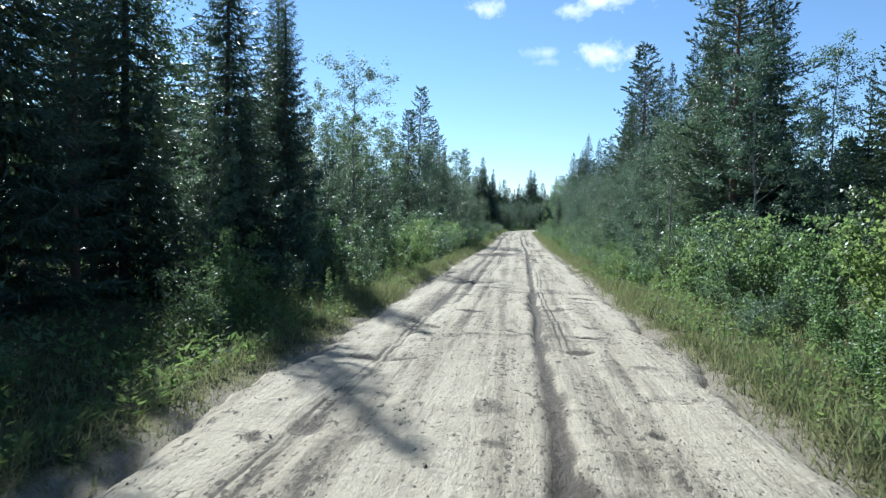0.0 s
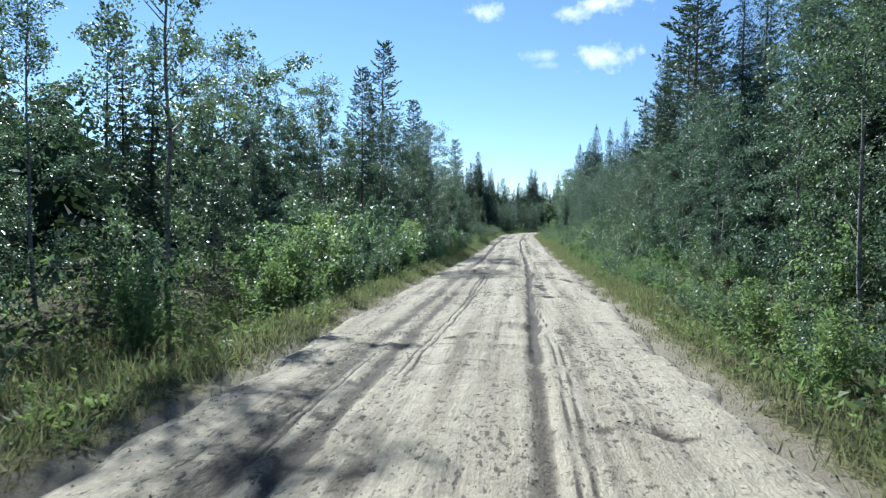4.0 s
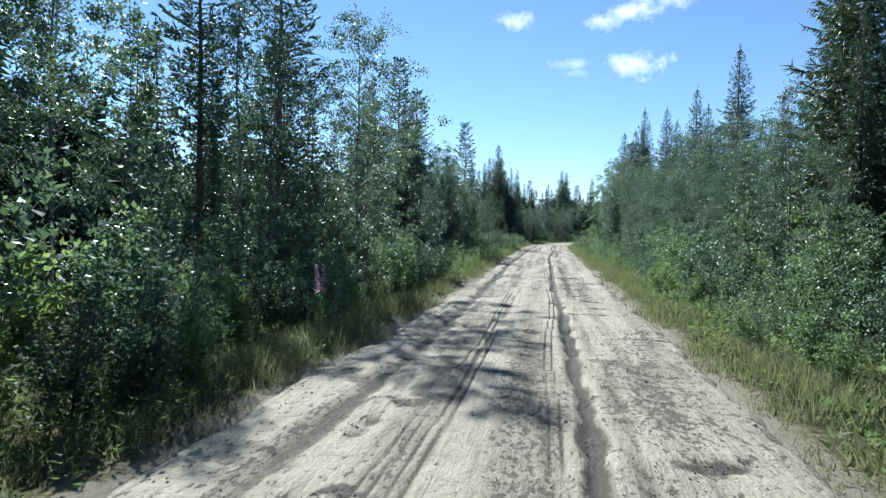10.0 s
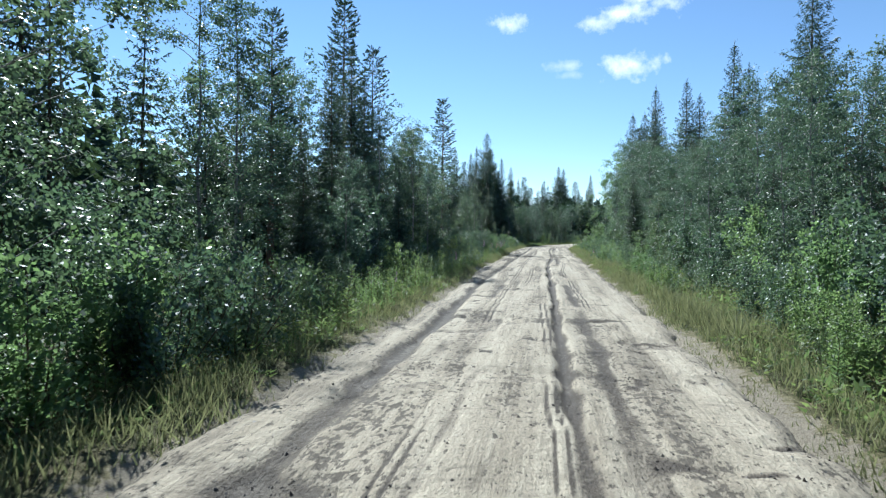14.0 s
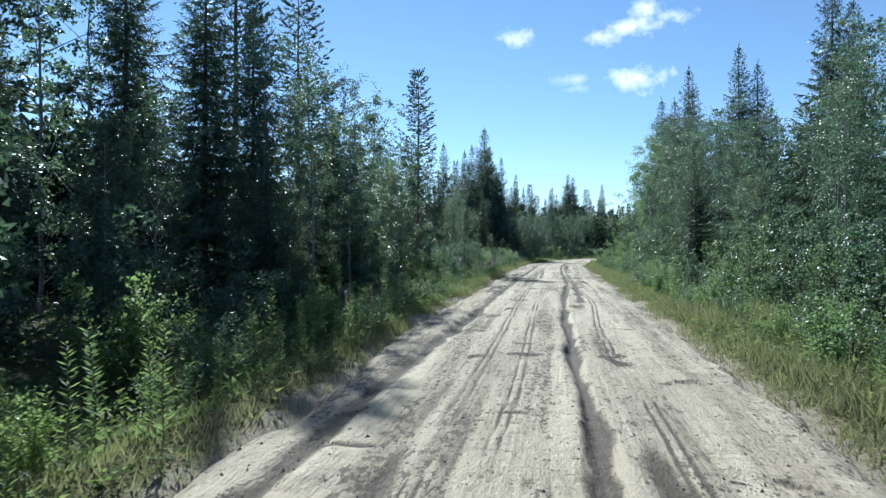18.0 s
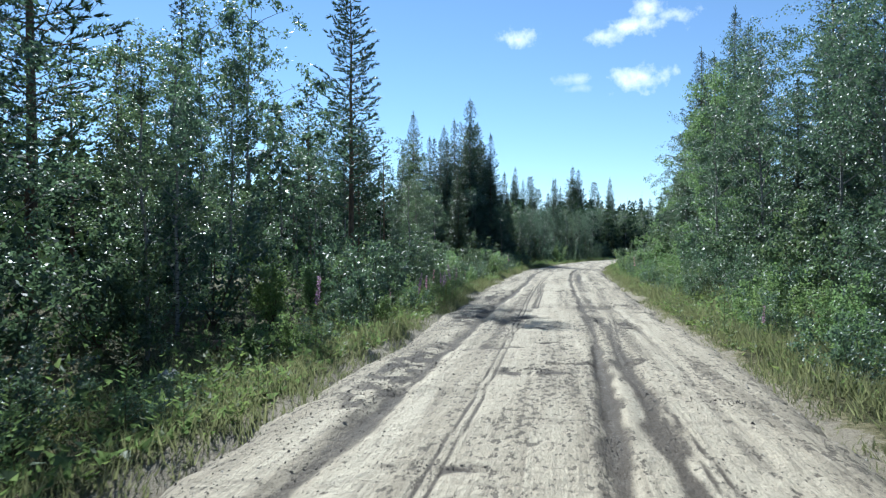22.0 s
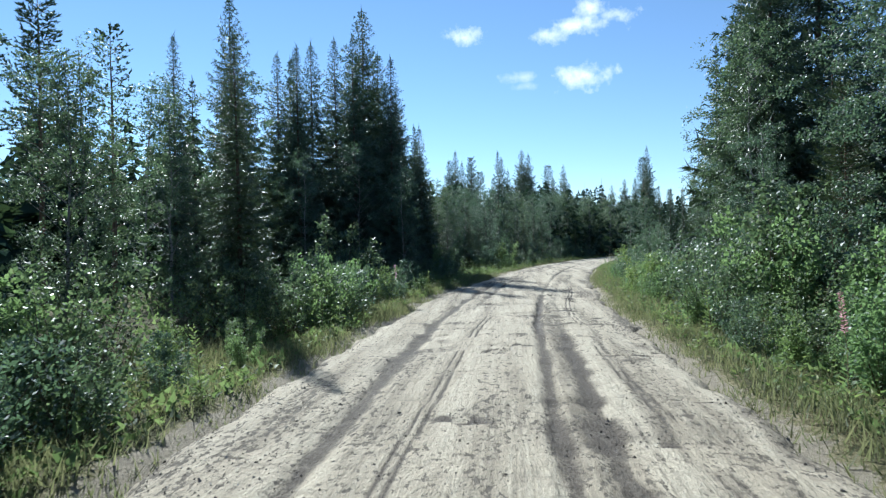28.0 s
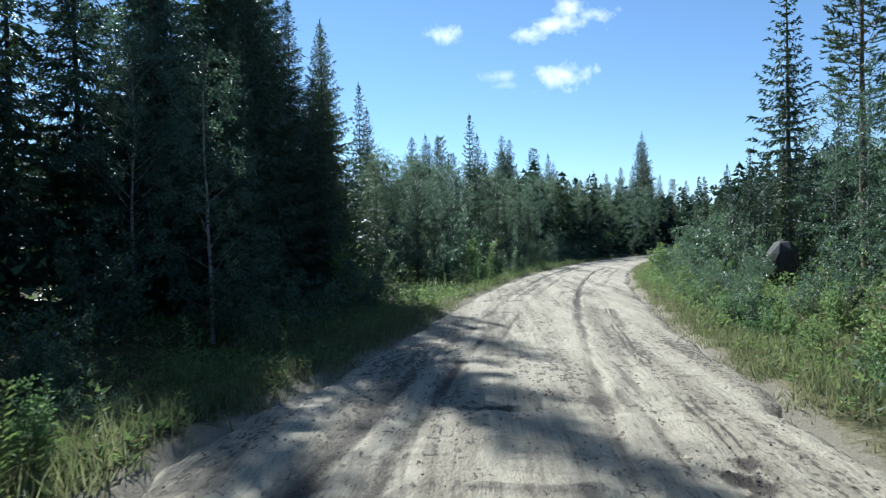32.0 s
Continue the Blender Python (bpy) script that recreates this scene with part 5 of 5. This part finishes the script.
# ---- fireweed and other tall herbs ----
def herb_meshes(seed, height=1.0, flowers=0):
    """One upright stem with lance-shaped leaves all round it, and a spike of pink flowers on some."""
    r = rng(seed)
    stem, green, pink = Shape(), Shape(), Shape()
    p = np.array([(0, 0, -0.05), (r.normal(0, 0.02), r.normal(0, 0.02), 0.5 * height), (r.normal(0, 0.05), r.normal(0, 0.05), height)])
    stem.tube(p, [0.006, 0.005, 0.002], 3)
    top = 0.98 if not flowers else 0.68
    n = 64
    q = np.linspace(0.1, top, n)
    here = np.column_stack([np.interp(q, [0, 0.5, 1], p[:, j]) for j in range(3)])
    a = np.arange(n) * 2.4
    way = np.column_stack([np.cos(a), np.sin(a), 0.55 + 0 * a])
    green.blades(here, way, 0.125 * (1.15 - 0.6 * q) * r.uniform(0.75, 1.15, n), 0.019, r)
    meshes = [("stem", stem.mesh("herb_stem", M_STEM)), ("foliage", green.mesh("herb_leaves", M_HERB))]
    if flowers:
        q = np.linspace(0.66, 1.02, flowers)
        here = np.column_stack([np.interp(q, [0, 0.5, 1.05], p[:, j]) for j in range(3)])
        here[:, 2] = q * height
        a = np.arange(flowers) * 2.4
        pink.blades(here, np.column_stack([np.cos(a), np.sin(a), 0.3 + 0 * a]), 0.036 * (1.9 - 1.5 * (q - 0.5) * 1.2), 0.022, r)
        meshes.append(("flower_spike", pink.mesh("herb_flowers", M_PETAL)))
    return meshes


HERBS = [("tall_herb", "tall green leafy herb on the verge", herb_meshes(91)), ("tall_herb", "tall green leafy herb on the verge", herb_meshes(92, 0.85)),
         ("fireweed", "fireweed with a spike of pink flowers on the verge", herb_meshes(93, 1.15, 48))]
herb_first = {}


def herb(which, x, y, size, turn):
    name, label, meshes = HERBS[which]
    m = at(x, y, turn, size)
    if which in herb_first:
        return copy_at(herb_first[which], m)
    herb_first[which] = top = thing(name, meshes, Matrix(), label, "wildflower" if which == 2 else "herb", name + " plants on the verge")
    top.matrix_basis = m
    return top


# side, from, to, near, far, how many, share that flowers
for side, y0, y1, near, far, count, bloom in (
        (-1, 57, 72, 2.75, 3.9, 150, 0.03), (-1, 45, 57, 2.9, 3.6, 24, 0.05), (-1, 72, 84, 2.9, 4.0, 26, 0.1), (-1, 88, 104, 3.1, 4.6, 44, 0.12), (-1, 104, 122, 3.0, 4.2, 30, 0.1),
        (-1, 8, 40, 2.8, 3.4, 36, 0.0), (-1, 122, 140, 2.8, 3.6, 18, 0.0), (1, 5, 60, 2.7, 3.3, 40, 0.0), (1, 60, 104, 2.7, 4.2, 56, 0.05), (1, 104, 140, 2.7, 3.4, 30, 0.03)):
    for i in range(int(0.62 * count)):
        y = dice.uniform(y0, y1)
        which = 2 if dice.random() < 0.45 * bloom else int(dice.integers(2))
        herb(which, float(middle(y)) + side * dice.uniform(near, far), y, dice.uniform(0.6, 1.1), dice.uniform(0, 360))


for x, y in ((-3.35, 117.4), (-3.1, 43.1), (-3.0, 44.9), (-3.4, 43.9), (-3.7, 85.1)):
    herb(2, x, y, dice.uniform(0.9, 1.05), dice.uniform(0, 360))
for i in range(44):
    herb(2 if i % 5 < 2 else i % 2, -dice.uniform(3.0, 4.5), dice.uniform(91.2, 94.4), dice.uniform(0.6, 0.95), dice.uniform(0, 360))


# ---- puddles and loose stones on the road ----
def puddle(u, y, a, b):
    r = rng(int(y * 10))
    n = 44
    w = np.linspace(0, 2 * math.pi, n, endpoint=False)
    k = 1.05 + 0.20 * np.sin(2 * w + 1) + 0.13 * np.sin(3 * w + 2) + 0.10 * np.sin(5 * w) + 0.06 * np.sin(9 * w + 1) + r.normal(0, 0.025, n)
    cx, lvl = float(middle(y)) + u, float(road_level(y)) - 0.016
    rim = [(cx + 1.25 * a * k[i] * math.cos(w[i]), y + 1.25 * b * k[i] * math.sin(w[i]), lvl) for i in range(n)]
    low = [(px, py, lvl - 0.05) for px, py, _ in rim]
    faces = [tuple(range(n))] + [(i, i + n, (i + 1) % n + n, (i + 1) % n) for i in range(n)]
    return tagged(new("puddle", mesh_of("puddle", rim + low, faces, M_WATER)), "shallow brown puddle in a rut of the dirt road", "puddle", "puddles on the road")


for row in PUDDLES:
    puddle(*row)


def clods(name, seed, count, size0, spread, material, label, wet):
    """Loose pieces on the road: dark clods in the muddy ruts, or pale stones along the edges."""
    r = rng(seed)
    n = count * 7
    y = r.uniform(2, 132, n)
    u = r.uniform(-2.5, 2.2, n) if wet else r.choice((-1, 1), n) * r.normal(2.15, 0.2, n)
    low, mud = road_shape(u, y)
    lumpy = ease(0.0, 0.5, value_noise(u, y, 0.5, 52))
    gravel = shoulder(y) * (1 - ease(-1.5, -0.9, u + 0.3 * value_noise(u, y, 0.9, 53)))
    chance = np.maximum(mud ** 1.3 * lumpy * 0.7, np.maximum(broken_crust(u, y), 0.30 * gravel)) + 0.02
    keep = np.flatnonzero(r.random(n) < (chance if wet else 0.3 + 0.0 * mud))[:count]
    n = len(keep)
    y, u, low = y[keep], u[keep], low[keep]
    size = np.minimum(np.exp(r.normal(size0, spread, n)), 0.02)
    c = np.column_stack([middle(y) + u, y, road_level(y) + low + 0.05 * size])
    unit = np.array([(1, 0, -0.3), (0, 1, -0.3), (-1, 0, -0.3), (0, -1, -0.3), (0, 0, 0.8)], float)
    v = (c[:, None, :] + (unit[None] + r.normal(0, 0.28, (n, 5, 3))) * size[:, None, None]).reshape(-1, 3)
    f = [(5 * i + a, 5 * i + b, 5 * i + 4) for i in range(n) for a, b in ((0, 1), (1, 2), (2, 3), (3, 0))]
    return tagged(new(name, mesh_of(name, v, f, material)), label, name, kind="stuff")


clods("clods", 95, 66000, -5.0, 0.38, M_CLOD, "dark muddy clods and grit on the road", True)
clods("pebbles", 96, 6000, -4.7, 0.4, M_STONE, "small pale stones along the road's edges", False)


# ---- stones, a log and dead branches on the verges ----
def lump(seed, a, b, c, rough=0.16):
    """An uneven boulder: a rounded body with facets knocked off."""
    r = rng(seed)
    bm = bmesh.new()
    bmesh.ops.create_icosphere(bm, subdivisions=2, radius=1.0)
    cuts = r.normal(0, 1, (5, 3))
    cuts /= np.linalg.norm(cuts, axis=1, keepdims=True)
    for v in bm.verts:
        p = np.array(v.co)
        for w in cuts:
            over = p @ w - 0.72
            if over > 0:
                p = p - w * over * 0.85
        p *= 1 + rough * noise.noise(Vector(p * 2.3 + seed))
        v.co = (p[0] * a, p[1] * b, p[2] * c)
    me = bpy.data.meshes.new("boulder")
    bm.to_mesh(me)
    bm.free()
    return me


def rock_material(name="verge_rock", dark=1.0):
    a = Mat(name)
    n, f = a.noise(6, 6, 0.7), a.noise(40, 6, 0.7)
    col = a.ramp(n, [(t, tuple(v * dark for v in c)) for t, c in ((0.3, (0.20, 0.19, 0.175)), (0.6, (0.40, 0.38, 0.355)), (0.75, (0.5, 0.48, 0.45)))])
    a.bump(f, 0.6, 0.01)
    return a.set(col, 0.9, 0.25)


M_ROCK, M_DARKROCK = rock_material(), rock_material("dark_rock", 0.22)
for seed, x, y, a, b, c in ((3, 4.65, 30.9, 0.17, 0.14, 0.13), (4, 4.8, 27.0, 0.18, 0.15, 0.14), (5, 3.4, 45.2, 0.20, 0.13, 0.10), (6, 3.85, 38.6, 0.14, 0.12, 0.08), (7, -5.2, 83.8, 0.22, 0.15, 0.12), (8, -4.9, 83.2, 0.14, 0.12, 0.09), (9, 3.3, 99.0, 0.24, 0.14, 0.12)):
    me = lump(seed, a, b, c)
    me.materials.append(M_ROCK)
    rock = new("boulder", me)
    rock.matrix_basis = pose(x, y, float(ground_z(x, y)) + 0.45 * c, 8 * math.sin(seed), 6 * math.cos(seed), 40 * seed)
    tagged(rock, "pale grey stone lying in the verge grass", "stone", "stones on the verge")
stone_me = lump(31, 0.62, 0.55, 0.88, 0.3)
stone_me.materials.append(M_DARKROCK)
stone = new("boulder", stone_me)
stone.matrix_basis = pose(10.05, 137.2, float(ground_z(10.05, 137.2)) + 0.72, 4, -6, 30)
tagged(stone, "big dark boulder half hidden among the roadside bushes", "boulder")
mound_me = lump(21, 0.55, 0.45, 0.40, 0.35)
mound_me.materials.append(M_SOIL)
mound = new("earth_mound", mound_me)
mound.matrix_basis = pose(5.05, 29.0, float(ground_z(5.05, 29.0)) + 0.12)
tagged(mound, "brown mossy mound of earth beside the shrubs", "mound")


def dead_branch(x, y, turn, length, seed):
    """A bare grey branch with side twigs, lying in the grass."""
    r = rng(seed)
    s = Shape()
    n = 7
    q = np.linspace(0, 1, n)
    p = np.column_stack([q * length, np.cumsum(r.normal(0, 0.05, n)), 0.10 + 0.10 * np.sin(q * 3) + r.normal(0, 0.015, n)])
    s.tube(p, np.linspace(0.022, 0.006, n), 5)
    for k in range(2, n):
        tip = p[k] + np.array([0.22, r.choice((-1, 1)) * r.uniform(0.15, 0.35), r.uniform(-0.03, 0.18)])
        s.tube([p[k], (p[k] + tip) / 2 + r.normal(0, 0.02, 3), tip], [0.009, 0.006, 0.003], 3, k * 5)
    ob = new("dead_branch", s.mesh("dead_branch", M_DEAD))
    ob.matrix_basis = pose(x, y, float(ground_z(x, y)) - 0.02, 0, 0, turn)
    return tagged(ob, "bare grey dead branch lying in the verge grass", "branch", "dead branches on the verge")


for row in ((3.3, 38.3, 40, 1.1, 1), (3.7, 38.9, 150, 0.9, 2), (2.9, 46.4, 20, 1.3, 3), (3.4, 47.5, 200, 1.0, 4), (3.2, 100.6, 70, 1.0, 5)):
    dead_branch(*row)
log_shape = Shape()
log_shape.tube([(0, 0, 0), (0.7, 0.03, 0.02), (1.5, -0.02, 0.05)], [0.11, 0.10, 0.085], 10)
fallen_log = new("fallen_log", log_shape.mesh("fallen_log", M_PINEBARK, True))
fallen_log.matrix_basis = pose(-5.9, 86.1, float(ground_z(-5.5, 86.1)) + 0.09, 0, 0, 12)
tagged(fallen_log, "short fallen log lying on the forest edge", "log")


def dead_tree(x, y, height, seed):
    """A standing dead trunk with a few broken stubs."""
    r = rng(seed)
    trunk = crooked(height, r, 0.01)
    s = Shape()
    stem_up(s, trunk, 0.012 * height, 6)
    for k in range(14):
        f = r.uniform(0.35, 0.95)
        a = r.uniform(0, 6.283)
        p = along(trunk, f * height)
        s.tube([p, p + np.array([math.cos(a), math.sin(a), 0.15]) * r.uniform(0.3, 0.9)], [0.025, 0.006], 3, ring_at(trunk, f * height, 6))
    top = new("dead_tree", s.mesh("dead_tree", M_DEAD))
    top.matrix_basis = at(x, y)
    return tagged(top, "bare grey dead tree standing in the far forest", "tree")


dead_tree(18.2, 222.0, 10.5, 7)
dead_tree(15.5, 226.0, 9.5, 8)


# ---- far woods ----
def woods(name, seed, places, twigs, label):
    """Many conifers in one mesh, too far back or too thick to tell apart: each of them a ragged cone of boughs, some broad, some narrow."""
    r = rng(seed)
    s = Shape()
    for x, y in places:
        tall = r.random() < 0.2
        h = (r.uniform(9.4, 12.0) if tall else r.uniform(6.2, 9.4)) * (0.8 if y > 205 and -15 < x < 45 else 1.0 if y > 205 else 0.8 if abs(x) < 28 else 1.0)
        z0 = float(ground_z(x, y))
        q = r.random(twigs) ** 0.78
        a = r.uniform(0, 6.283, twigs)
        broad = r.uniform(1.5, 2.3) if tall else r.uniform(1.6, 2.8)
        rad = (1 - q) ** (0.8 if tall else 0.6) * broad * r.uniform(0.05, 0.75, twigs)
        out = np.column_stack([np.cos(a), np.sin(a), 0 * a])
        base = np.array([x, y, z0]) + out * rad[:, None] + np.column_stack([0 * q, 0 * q, h * (0.03 + 0.93 * q)])
        k = (90 / twigs) ** 0.5
        s.blades(base, out + [0, 0, -0.35] + r.normal(0, 0.2, (twigs, 3)), (0.48 + (1 - q) * 1.1) * (0.4 + 0.6 * k), (0.34 + (1 - q) * 0.75) * k, r, False)
        s.blades([[x, y, z0 + h * 0.92]] * 2, r.normal(0, 0.02, (2, 3)) + [0, 0, 1.0], 0.06 * h, 0.3, r, False)
    return tagged(new(name, s.mesh(name, M_FARWOOD)), label, "forest", kind="stuff")


far = rng(81)
woods("woods_behind", 82, [(float(middle(y)) * 0.9 + side * far.uniform(13.5, 27), y) for side in (-1, 1) for y in far.uniform(-14, 206, 300)], 180, "thick dark spruce wood behind the roadside trees")
woods("far_woods", 83, [(far.uniform(-70, 110), far.uniform(206, 300)) for i in range(360)] + [(x, y) for x, y in zip(far.uniform(-24, 78, 640), far.uniform(170, 212, 640)) if abs(x - float(middle(y))) > 6.5],
      150, "distant dark spruce forest beyond the bend of the road")
woods("far_woods", 84, [(far.choice((-1, 1)) * far.uniform(27, 60), far.uniform(-40, 210)) for i in range(1050)], 50, "distant dark spruce forest behind the roadside trees")
woods("far_woods", 85, [(float(far.choice((-1, 1)) * far.uniform(30, 95)), float(far.uniform(-70, 215))) for i in range(1900)] + [(float(far.choice((-1, 1)) * far.uniform(9, 40)), float(far.uniform(-75, -16))) for i in range(150)], 28,
      "distant dark spruce forest stretching away from the road")
